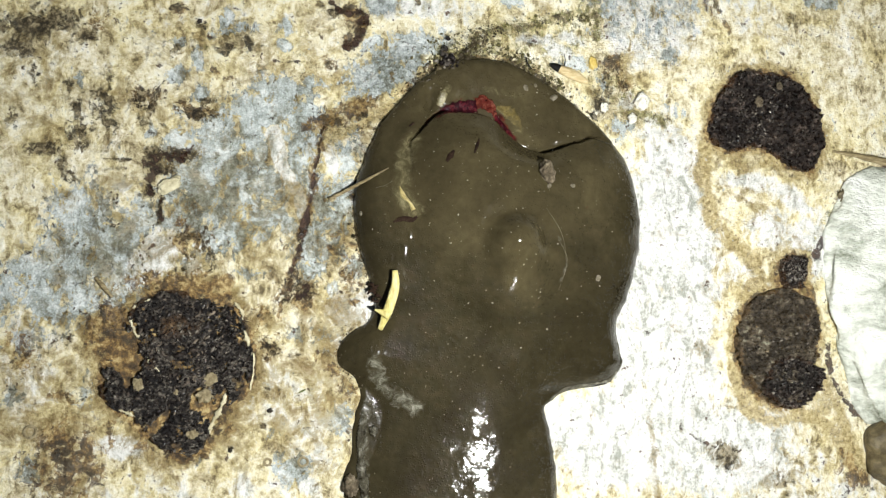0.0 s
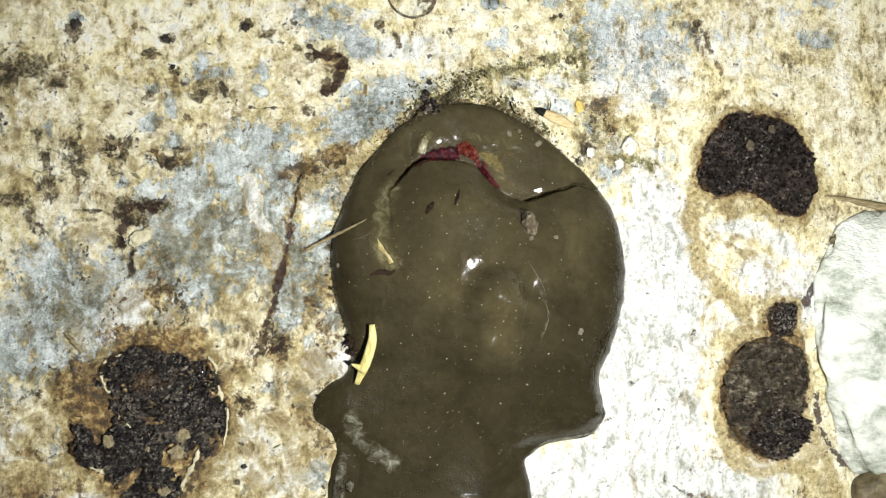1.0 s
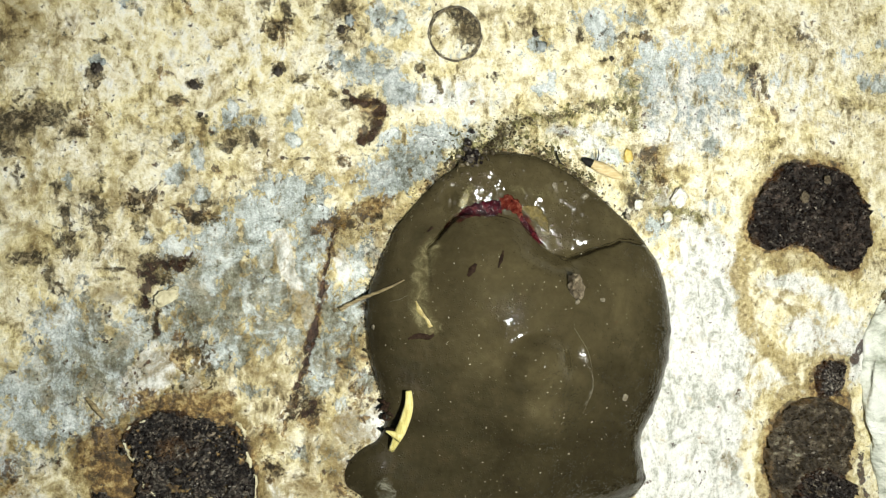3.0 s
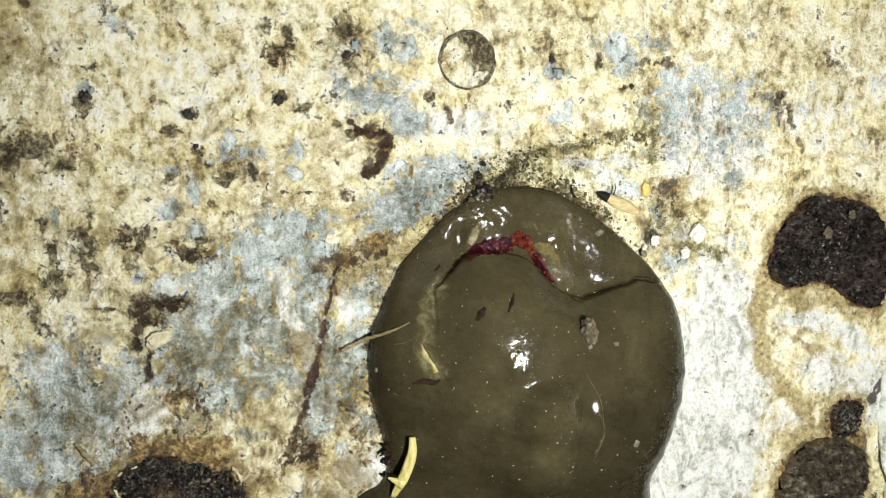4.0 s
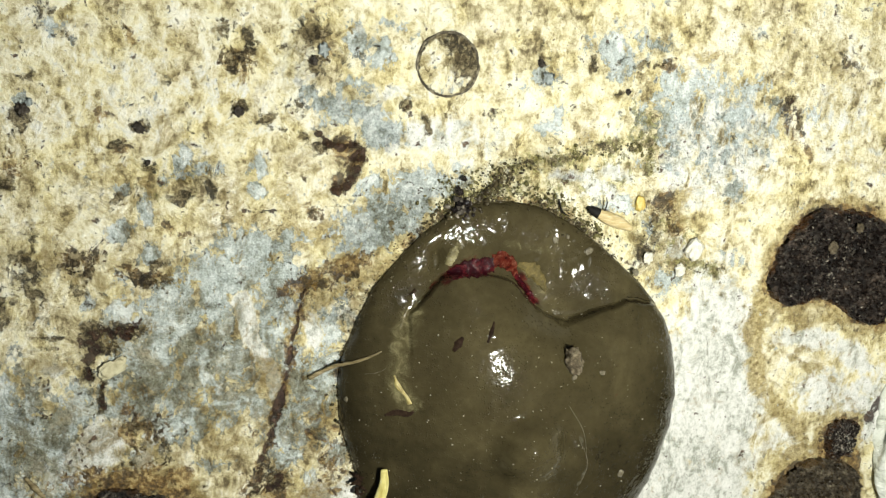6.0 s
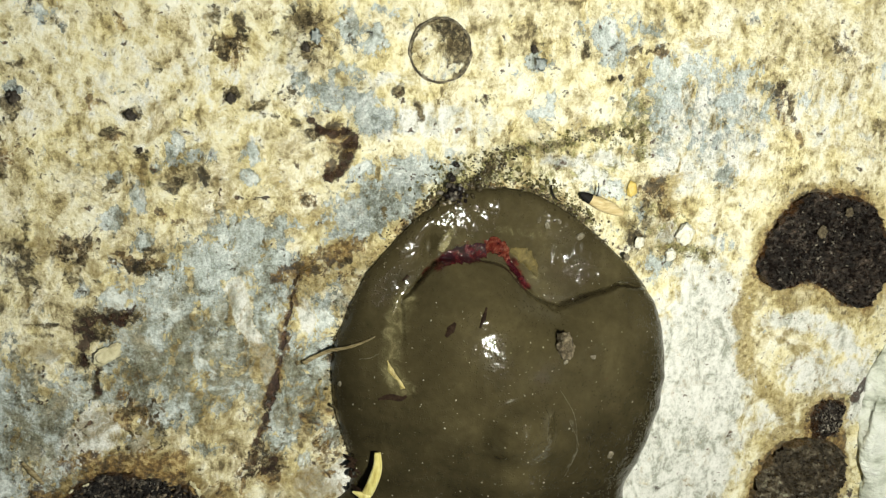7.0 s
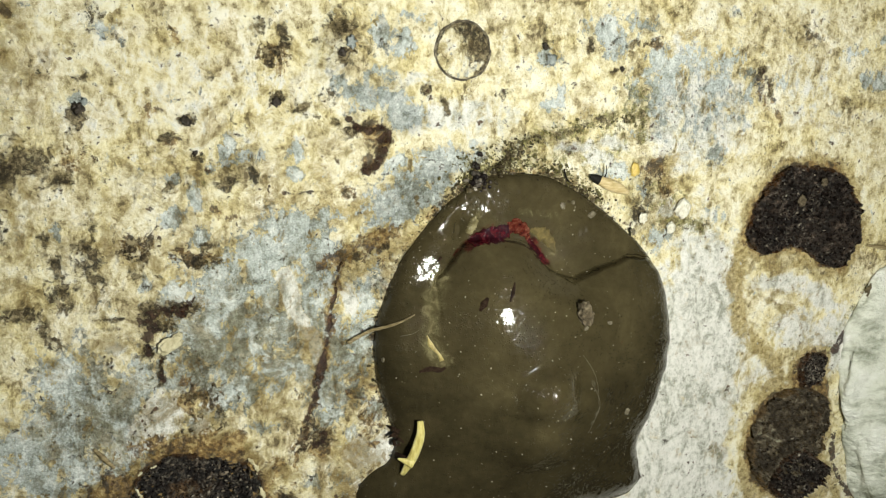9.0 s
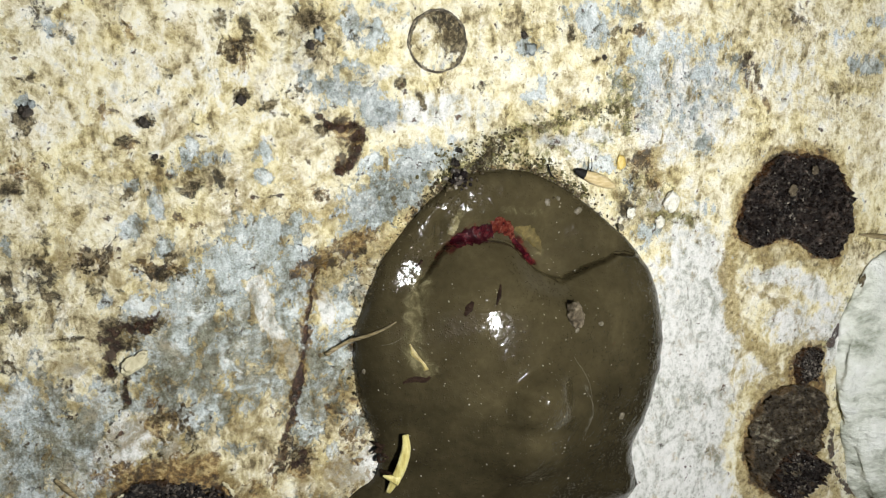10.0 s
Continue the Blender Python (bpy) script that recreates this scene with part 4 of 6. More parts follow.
def ground():
    near_x, near_y = np.arange(-64, 164.1, 0.4), np.arange(-64, 104.1, 0.4)
    far = 0.5 * np.cumsum(1.16 ** np.arange(1, 35))
    gx = np.r_[near_x[0] - far[::-1], near_x, near_x[-1] + far]
    gy = np.r_[near_y[0] - far[::-1], near_y, near_y[-1] + far]
    X, Y = np.meshgrid(gx, gy)
    wx = X + 5.0 * (vnoise(X, Y, 9, 4, 0.3) - 0.5) + 1.6 * (vnoise(X, Y, 2.2, 3, 4.1) - 0.5)
    wy = Y + 5.0 * (vnoise(X, Y, 9, 4, 9.3) - 0.5) + 1.6 * (vnoise(X, Y, 2.2, 3, 7.1) - 0.5)
    lx = X + 2.0 * (vnoise(X, Y, 3.4, 4, 2.7, 0.65) - 0.5)
    ly = Y + 2.6 * (vnoise(X, Y, 3.4, 4, 6.9, 0.65) - 0.5)
    box = (X > -60) & (X < 160) & (Y > -60) & (Y < 100)

    def trail(points, wide, bend=0.5):
        m = np.zeros(X.shape)
        m[box] = smooth(away(lx[box] * bend + X[box] * (1 - bend), ly[box] * bend + Y[box] * (1 - bend), curve_through(points, 18)), wide, 0.15 * wide)
        return m

    blue, dirt, brown = painted(lx, ly, STAIN_BLUE, 1.4), painted(lx, ly, STAIN_DIRT, 1.35), painted(lx, ly, STAIN_BROWN, 1.4)
    white, ochre = painted(lx, ly, STAIN_WHITE, 1.2), painted(lx, ly, STAIN_OCHRE, 1.25)
    # broad washes
    white = np.maximum(white, spots(wx, wy, (
        (86, 0, 12, 42, 4, 1.1), (74, -30, 18, 13, 0, 1.05), (97, -33, 22, 12, 0, 1.0), (76, -11, 6, 14, 0, 1.1), (64, -26, 8, 5, 0, 1.1), (120, 10, 9, 9, 0, 0.8),
        (3, -19, 7, 9, 0, 0.5), (12, -28, 8, 9, 0, 0.5), (36, 58, 14, 5, 5, 0.55), (82, 57, 14, 13, 0, 0.66), (106, 62, 9, 8, 0, 0.5), (-10, 60, 26, 14, 0, 0.34), (-40, -12, 7, 16, 0, 0.45))))
    white = np.maximum(white, 0.5 * smooth(Y, -20, -44) * smooth(Y, -170, -110))
    blue = np.maximum(blue, spots(wx, wy, ((80, 62, 15, 11, 0, 0.6), (-30, 4, 18, 11, 15, 0.74), (-2, 24, 20, 15, 15, 0.72), (12, 16, 7, 16, 0, 0.62), (26, 44, 10, 6, 35, 0.8), (-6, 12, 18, 7, 10, 0.62))))
    ochre = np.maximum(ochre, np.maximum(spots(wx, wy, ((-4, -16, 34, 28, 0, 0.3), (12, -6, 10, 34, 0, 0.4), (10, 46, 16, 10, 0, 0.45), (-16, 40, 16, 12, 0, 0.4))), 0.16))
    white = np.maximum(white, 0.05)
    dirt = dirt + 0.04 * smooth(X, 10, -30) * smooth(Y, 0, 30)
    # long chalky scratch, and strokes on the bared metal
    chalk = np.maximum(trail(((3.1, 31.0), (4.5, 25.7), (6.3, 21.7), (8.0, 18.7), (8.8, 15.2)), 2.3, 0.8), spots(lx, ly, ((14.2, 26.2, 1.4, 3.4, 10, 1.0), (-17.6, 8, 4.0, 5.5, -35, 0.8), (17.5, -2.7, 3.9, 2.6, 10, 1.0))))
    blue = blue * (1 - 0.8 * chalk)
    white = np.maximum(white, 1.1 * chalk)
    # damp border of the mud
    wet = (X > 10) & (X < 84) & (Y > -30) & (Y < 56)
    near_mud = away(X[wet] * 0.5 + lx[wet] * 0.5, Y[wet] * 0.5 + ly[wet] * 0.5, OUTLINE[::4])
    side = smooth(X[wet] - 0.25 * (Y[wet] - 20), 66, 52)
    brown[wet] = np.maximum(brown[wet], (0.40 + 0.3 * smooth(Y[wet], 34, 44)) * side * smooth(near_mud, 2.6, 0.2))
    dirt[wet] = np.maximum(dirt[wet], (0.2 + 0.5 * smooth(Y[wet], 34, 44)) * side * smooth(near_mud, 1.2, 0.1))
    grime_edge = np.zeros(X.shape)
    grime_edge[wet] = 0.6 * side * smooth(near_mud, 5.0, 0.8)
    for centre, knots, *_ in CRUSTS:
        a = np.arctan2(ly * 0.5 + Y * 0.5 - centre[1], lx * 0.5 + X * 0.5 - centre[0])
        far_out = np.hypot(lx * 0.5 + X * 0.5 - centre[0], ly * 0.5 + Y * 0.5 - centre[1]) - 1.04 * np.interp(a % (2 * math.pi), np.linspace(0, 2 * math.pi, len(knots) + 1), (*knots, knots[0]))
        brown = np.maximum(brown, 0.9 * smooth(far_out, 1.9, -0.3))
        ochre = np.maximum(ochre, 1.0 * smooth(far_out, 3.4, 0.8))
    grime = np.maximum(spots(wx, wy, (
        (-12, 14, 34, 22, 20, 0.66), (0, 17, 13, 9, 0, 0.72), (9, 8, 12, 24, 0, 0.7), (-15, -13, 25, 26, 0, 0.8), (10, -14, 14, 24, 0, 0.74), (-38, -22, 10, 22, 0, 0.7), (108, 4, 18, 34, 0, 0.4),
        (-42, 36, 16, 16, 0, 0.6), (-25, 33, 12, 10, 0, 0.6), (100, 74, 22, 12, 0, 0.32), (48, 51, 18, 5, 8, 0.34),
        (74, 43, 8, 8, 0, 0.55), (12, 62, 10, 16, 0, 0.42), (-33, -28, 12, 16, 0, 0.55), (105, 28, 20, 18, 0, 0.42), (-38, 62, 8, 18, 0, 0.55), (-16, 44, 26, 14, 0, 0.46), (-20, 56, 24, 16, 0, 0.32))), 0.18)
    grime = np.maximum(grime, spots(lx, ly, ((4, 20, 6, 4, 0, 0.8), (8, 15, 6, 5, 0, 0.7), (-28, 62, 1.6, 12, 0, 0.6), (-37, 58, 3, 14, 0, 0.6), (-42, 66, 6, 10, 0, 0.8), (-38, 71, 7, 4, 0, 0.7), (-41, 55, 3, 5, 20, 0.7), (-44, 48, 4, 5, 0, 0.6), (-33, 66, 4, 3, 30, 0.6), (-14, 48, 10, 4, 0, 0.6), (16, 8, 5, 8, 0, 0.8), (97, -34, 3, 2.4, -20, 0.95), (110, -40, 6, 2.4, 10, 0.8), (80.8, -36, 1.6, 7, 0, 0.6), (126, 66, 5, 3, 0, 0.6), (92, -12, 4, 3, 0, 0.5))))
    grime = np.maximum(grime, grime_edge)
    moss = spots(wx, wy, (
        (46, 49.5, 9, 2.0, 5, 0.6), (58, 48, 6, 4, 0, 0.4), (67.5, 60, 2.5, 6, 0, 0.5), (75, 42, 6, 5, 0, 0.45),
        (82, 37, 6, 2, -10, 0.62), (60, 55, 9, 2, 8, 0.5), (-6, 48, 10, 8, 0, 0.25), (126, 0, 4, 14, 0, 0.35)))
    # dark hooked smear, arc of grime above the mud, brown streak on pale paint
    smear = np.maximum(trail(((13.9, 57.4), (16.5, 55.6), (20.2, 55.7), (21.3, 54.1)), 1.3, 0.9), trail(((20.4, 54.6), (20.5, 52.1), (18.6, 49.2), (17.1, 48.8)), 1.6, 0.9))
    line = 0.85 * smear
    arc = ((36.5, 46.1), (41.6, 48.7), (45.7, 52.8), (50.9, 53.6), (57.4, 55.9), (62.9, 56.7), (69.1, 57.1), (69.6, 53.6))
    dirt = np.maximum(dirt, 0.66 * trail(arc, 1.7, 1.0))
    moss = np.maximum(moss, 0.6 * trail(arc, 3.0, 1.0))
    moss = np.maximum(moss, 0.5 * trail(((36, 48.5), (45, 50), (54, 50.2), (62, 50.5), (69, 54), (70, 61)), 3.2, 1.0))
    moss = np.maximum(moss, 0.7 * trail(((69.4, 62.5), (69.8, 58), (69.4, 53.5)), 1.4))
    moss = np.maximum(moss, 0.6 * trail(((73, 45), (74, 41.5), (76, 38), (84, 36.5)), 2.6))
    line = np.maximum(line, 0.45 * trail(((95.0, 66.6), (96.4, 64.0), (97.2, 62.4)), 1.0))
    brown = np.maximum(brown, 0.6 * trail(((96.6, 64.5), (97.6, 62.0), (100.3, 56.6)), 1.3))
    # golden rust above the crack, dark rust along it
    ochre = np.maximum(ochre, 0.9 * trail(((12.8, 30), (16, 32.5), (21, 34.6), (25, 36)), 5.5))
    crack = ((20.5, 32.8), (16.5, 33.0), (13.0, 32.5), (11.7, 28.8), (11.3, 25.0), (10.7, 19.3), (9.5, 15.6), (8.3, 11.8), (7.5, 7.9), (6.2, 2.1))
    line = np.maximum(line, 0.95 * trail(crack[2:8], 0.5, 0.8))
    line = np.maximum(line, 0.95 * trail(((9.6, 15.0), (8.6, 12.0), (7.8, 8.6)), 1.2, 0.8))
    line = np.maximum(line, 0.6 * trail(((7.6, 7.9), (6.4, 3.1), (6.8, -0.6)), 0.8, 0.8))
    line = np.maximum(line, 0.7 * trail(((6.6, -0.9), (8.6, -0.4), (9.4, 1.4)), 1.3, 0.8))
    brown = np.maximum(brown, 0.7 * trail(crack[1:], 1.9, 1.0))
    line = np.maximum(line, 0.8 * trail(((3.2, 44.9), (6.3, 44.9), (9.4, 45.1)), 0.45, 0.2))
    line = np.maximum(line, 0.5 * trail(((87.1, -28.1), (91.6, -31.2), (98.0, -33.8)), 0.7))
    grime = np.maximum(grime, 0.8 * trail(((80.2, -26.1), (80.9, -31.9), (81.2, -36.6), (81.7, -42.4)), 1.6))
    # black grime round the cream flake
    for points, wide in ((((-20.2, 24.2), (-17.6, 25.6), (-14.8, 25.4), (-12.4, 27.2)), 1.7), (((-17.6, 23.4), (-19.4, 22), (-19.8, 19.4)), 1.2), (((-17.8, 18.2), (-17.2, 14.6)), 0.9)):
        line = np.maximum(line, 0.72 * trail(points, wide, 1.0))
    # fine scratches in the scraped patch beside the black crust
    for points in (((-22.8, 4.8), (-18.4, 9.2), (-12.2, 12.2)), ((-25, 12.6), (-23.2, 7.6), (-22.6, 2.6)), ((-19.6, 12.4), (-20.6, 8), (-19.8, 3.6)), ((-28.5, 8.5), (-23, 8.2), (-17.5, 6.4))):
        line = np.maximum(line, 0.42 * trail(points, 0.5, 0.3))
    # tan wash beside the crusts, and the dark joint round the pale stone
    ochre = np.maximum(ochre, 0.95 * trail(((94.3, 32.3), (93.4, 25.7), (95.4, 16.4), (98.5, 11.4), (105.9, 4.6), (102.0, -1.2)), 3.4, 0.9))
    ochre = np.maximum(ochre, 0.75 * trail(((97.8, 20.8), (104.6, 19.6), (112.1, 14.7), (116.9, 9.4)), 1.1, 0.9))
    ochre = np.maximum(ochre, 0.95 * trail(((100.0, -8.9), (99.8, -16.0), (102.2, -24.5), (110.2, -27.7), (116.3, -26.7), (122.4, -30.0), (126.4, -36.2)), 3.0, 0.9))
    ochre = np.maximum(ochre, 1.0 * trail(((119.4, -13.3), (120.7, -20.2), (124.0, -25.2), (126.6, -31.4), (130.5, -40.1)), 3.2, 0.9))
    ochre = np.maximum(ochre, 0.85 * trail(((99.7, 33.6), (100.8, 27.5), (104.9, 26.4), (110.4, 29.0), (113.0, 24.1), (118.6, 25.5), (122.9, 30.6)), 2.0, 0.9))
    brown = np.maximum(brown, 0.9 * trail(((118.4, 0.5), (119.4, -4.5), (120.6, -10.5)), 1.7, 0.9))
    # the joint's shadow is painted in as dark lines along the stone's foot
    line = np.maximum(line, 0.85 * trail(((138.3, 27.6), (131, 22.2), (125.0, 15.0), (120.0, 7.8)), 1.7))
    line = np.maximum(line, 0.7 * trail(((122.4, -12), (123.8, -20.3), (130.5, -28.3)), 1.2))
    moss = np.maximum(moss, 0.5 * trail(((128, 23.5), (122.5, 15.5), (118, 8)), 2.2))
    low = away(X[box], Y[box], curve_through(crack, 40))
    Z = 0.5 * (vnoise(X, Y, 24, 3, 2.2) - 0.5) * smooth(np.hypot(X - 50, Y - 20), 400, 120)
    Z = Z + 0.22 * (vnoise(wx, wy, 3.2, 4, 5.5) - 0.5)
    Z[box] -= 0.35 * smooth(low, 1.2, 0.1)
    Z = Z - 0.12
    damp = np.minimum(1, np.maximum(spots(wx, wy, ((26, 44, 12, 6, 38, 1.0), (19, 61.5, 6, 3, 0, 0.9), (24, 57, 5, 3, 0, 0.8), (17, 32, 8, 5, 20, 0.8), (47, 52, 13, 4, 10, 0.9), (72, 44, 6, 7, 0, 0.7), (12, 68, 4, 5, 0, 0.8), (-4, 50.5, 5, 3, 0, 0.8))), 0.8 * smear))
    ob = grid_object("ground", X, Y, Z, M_GROUND, masks=(("stain_a", (blue, dirt, brown)), ("stain_b", (white, ochre, line)), ("stain_c", (grime, moss, damp))))
    return tagged(ob, "weathered cream paint flaking off blue-grey sheet, stained with rust and grime", "ground", kind="structure")


ground()

# ---- mud mound ----
FOLD_A = curve_through(((55.5, 17), (58.2, 12), (58, 6.5), (55.6, 2)), 16)
FOLD_B = curve_through(((59.5, 13), (61, 8), (60, 4)), 10)


def rim(d, r):
    return np.sqrt(np.clip(1 - (1 - np.clip(d / r, 0, 1)) ** 2, 0, 1))


def mud_height(x, y):
    """Height of the mud's surface over the ground, in millimetres."""
    x, y = np.asarray(x, float), np.asarray(y, float)
    d = away(x, y, OUTLINE[::2])
    s = away(x, y, CREASE)
    above = y > np.interp(x, CREASE[22:, 0], CREASE[22:, 1], left=-200)
    left = (x < np.interp(y, CREASE[:26, 1], CREASE[:26, 0])) & (y > 6)
    signed = np.where(above | left, -s, s)
    joined = smooth(y, 30, 20)
    inside = joined + (1 - joined) * smooth(signed, -0.15, 0.25) * (0.30 + 0.70 * np.sin(np.clip(signed, 0, 8.5) / 8.5 * math.pi / 2))
    back = 1.5 * rim(d, 2.2) + 1.3 * bell(x, y, 66, 32, 6, 4) * rim(d, 3) + 3.4 * rim(d, 8) * smooth(x, 38, 27) * smooth(y, 44, 18) + 0.5 * bell(x, y, 40, 42, 8, 3)
    thick = 5.5 - 0.9 * smooth(y, -4, -20) + 2.4 * smooth(y, -20, -48) + 0.05 * (x - 40) * smooth(y, 0, -16)
    body = thick * rim(d, 9 + 9 * smooth(y, 2, -14)) - 1.0 * bell(x, y, 31, 3, 6, 9) * rim(d, 8)
    dome = 5.6 * bell(x, y, 43.5, 20.5, np.where(x < 43.5, 9.5, 14.0), 9.5) + 5.6 * bell(x, y, 49, 5.5, np.where(x < 49, 9, 12.5), np.where(y > 5.5, 7.0, 12.0))
    front = body + dome * rim(d, 14) - 0.0045 * (x - 47) ** 2 * smooth(y, -12, -24) * rim(d, 9)
    z = back * (1 - inside) + front * inside
    z = z + 2.3 * bell(x, y, 48.3, 9.4, 2.8, 2.8) - 0.45 * bell(x, y, 46.0, -7.6, 4.4, 2.1) - 0.9 * bell(x, y, 43.4, 3.6, 1.8, 1.6)
    z = z + 1.5 * bell(x, y, 46.4, -1.0, 3.6, 3.6) - 1.3 * bell(x, y, 55.0, 10.6, 1.5, 2.2) - 0.25 * bell(x, y, 56, 3.4, 1.6, 2.4) + 0.4 * bell(x, y, 59.5, 6, 1.6, 5)
    z = z + 0.4 * bell(x, y, 20.5, -11, 4, 4) * rim(d, 4) + 1.2 * bell(x, y, 69, -13, 4, 5) * rim(d, 4)
    ring = np.hypot(x - 48.3, y - 9.2)
    z = z + 1.2 * smooth(ring, 6.6, 3.2) * (0.25 + 0.75 * smooth(x - 48.3 - 1.2 * (y - 9.2), 4, -4))
    z = z - 0.4 * np.exp(-(((ring - 6.3) / 1.8) ** 2)) * smooth(x - 0.7 * (y - 9.2), 55, 44)
    for cx, cy, r, h in ((49.5, -13.5, 1.3, 0.55), (55, -18.2, 1.2, 0.25), (69, 25.8, 1.0, 0.22), (59.8, 36, 1.3, 0.2), (60.5, 31.6, 1.0, 0.2), (45.8, 27.8, 1.2, 0.2), (64.5, 28.4, 1.0, 0.2), (62, 22, 0.9, 0.16), (57, 20, 0.8, 0.14), (60, 14, 0.9, 0.15), (64, 8, 0.8, 0.14), (39, 41, 1.0, 0.25), (43, 42.5, 1.0, 0.25), (41, 44, 0.8, 0.2)):
        z = z + h * bell(x, y, cx, cy, r, r)
    z = z - 1.7 * np.exp(-(((signed + 1.1 * (vnoise(x, y, 2.4, 3, 8.0) - 0.5)) / 0.24) ** 2)) * smooth(y, 26, 31) * (0.4 + 0.6 * smooth(x, 72, 66)) * (1 - 0.75 * bell(x, y, 43, 36, 5.5, 3))
    z = z - 0.12 * np.exp(-((s / 1.3) ** 2)) * smooth(y, 12, 20) * smooth(y, 32, 26)
    z = z - 1.5 * bell(x, y, 33.7, 37.8, 0.7, 1.5) + 0.5 * bell(x, y, 35.9, 39.4, 0.9, 1.1)
    for fold, deep in ((FOLD_A, 0.09), (FOLD_B, 0.10)):
        z = z - deep * np.exp(-((away(x, y, fold) / 0.5) ** 2))
    z = z + 0.19 * (vnoise(x, y, 1.2, 2, 6.6) - 0.5) * (1 - inside) * smooth(y, 33, 38) * rim(d, 1.5)
    z = z + 0.6 * bell(x, y, 31.5, 30.5, 3, 3) * (1 - inside) + 0.45 * (vnoise(x, y, 6.0, 2, 12.6) - 0.5) * (1 - inside) * smooth(y, 12, 24) * rim(d, 3)
    z = z - 1.0 * bell(x, y, 57, -20.5, 4, 1.6) * rim(d, 3)
    z = z + 0.5 * (vnoise(x, y, 9, 3, 1.1) - 0.5) * rim(d, 4) + (0.11 + 0.06 * smooth(y, -22, -30)) * (vnoise(x, y, 2.6, 3, 3.1) - 0.5) * rim(d, 2)
    # small wet pimples, in patches
    patch = smooth(vnoise(x, y, 13, 2, 21.0), 0.38, 0.62)
    z = z + (0.10 * smooth(vnoise(x, y, 1.15, 1, 17.0), 0.72, 0.98) + 0.07 * smooth(vnoise(x, y, 0.8, 1, 29.0), 0.70, 0.98)) * (0.25 + 0.75 * patch) * rim(d, 1.5)
    # two flattened slopes
    for cx, cy, h, gx, gy, rx, ry, k in ((27.6, 31.8, 2.95, 0.09, -0.145, 2.7, 3.2, 0.8), (41.4, 22.6, 10.9, 0.13, -0.17, 2.4, 2.8, 0.6)):
        w = k * bell(x, y, cx, cy, rx, ry)
        z = z * (1 - w) + w * (h + gx * (x - cx) + gy * (y - cy) + 0.12 * (vnoise(x, y, 1.2, 2, 5.0) - 0.5))
    return np.maximum(z, 0.55 * rim(d, 1.2))


def strip(name, points, widths, lift, material, parent, seed, n=46, m=9, label="", torn=0.6):
    """A lumpy strip that lies on the mud along a line."""
    line = curve_through(points, n)
    wide = np.interp(np.linspace(0, 1, n), np.linspace(0, 1, len(widths)), widths)
    d = np.gradient(line, axis=0)
    d /= np.linalg.norm(d, axis=1)[:, None]
    u = np.linspace(-1, 1, m)
    jag = 1.05 - 0.5 * torn + torn * vnoise(np.arange(n) * 1.0, np.arange(n) * 0.0 + seed, 4.0, 3, seed)
    off = u[None, :] * (wide * jag)[:, None] / 2
    X = line[:, :1] - d[:, 1:2] * off
    Y = line[:, 1:2] + d[:, 0:1] * off
    up = np.sqrt(np.clip(1 - u[None, :] ** 2, 0, 1)) * np.sin(np.linspace(0.05, math.pi - 0.05, n))[:, None] ** 0.4
    Z = mud_height(X, Y) + (lift * (0.55 + 0.9 * vnoise(X, Y, 1.6, 3, seed)) + 0.8 * max(torn - 0.8, 0) * (vnoise(X, Y, 0.9, 2, seed + 3) - 0.5)) * up - 0.06
    ob = grid_object(name, X, Y, Z, material, parent, skirt=0.5)
    return tagged(ob, label)


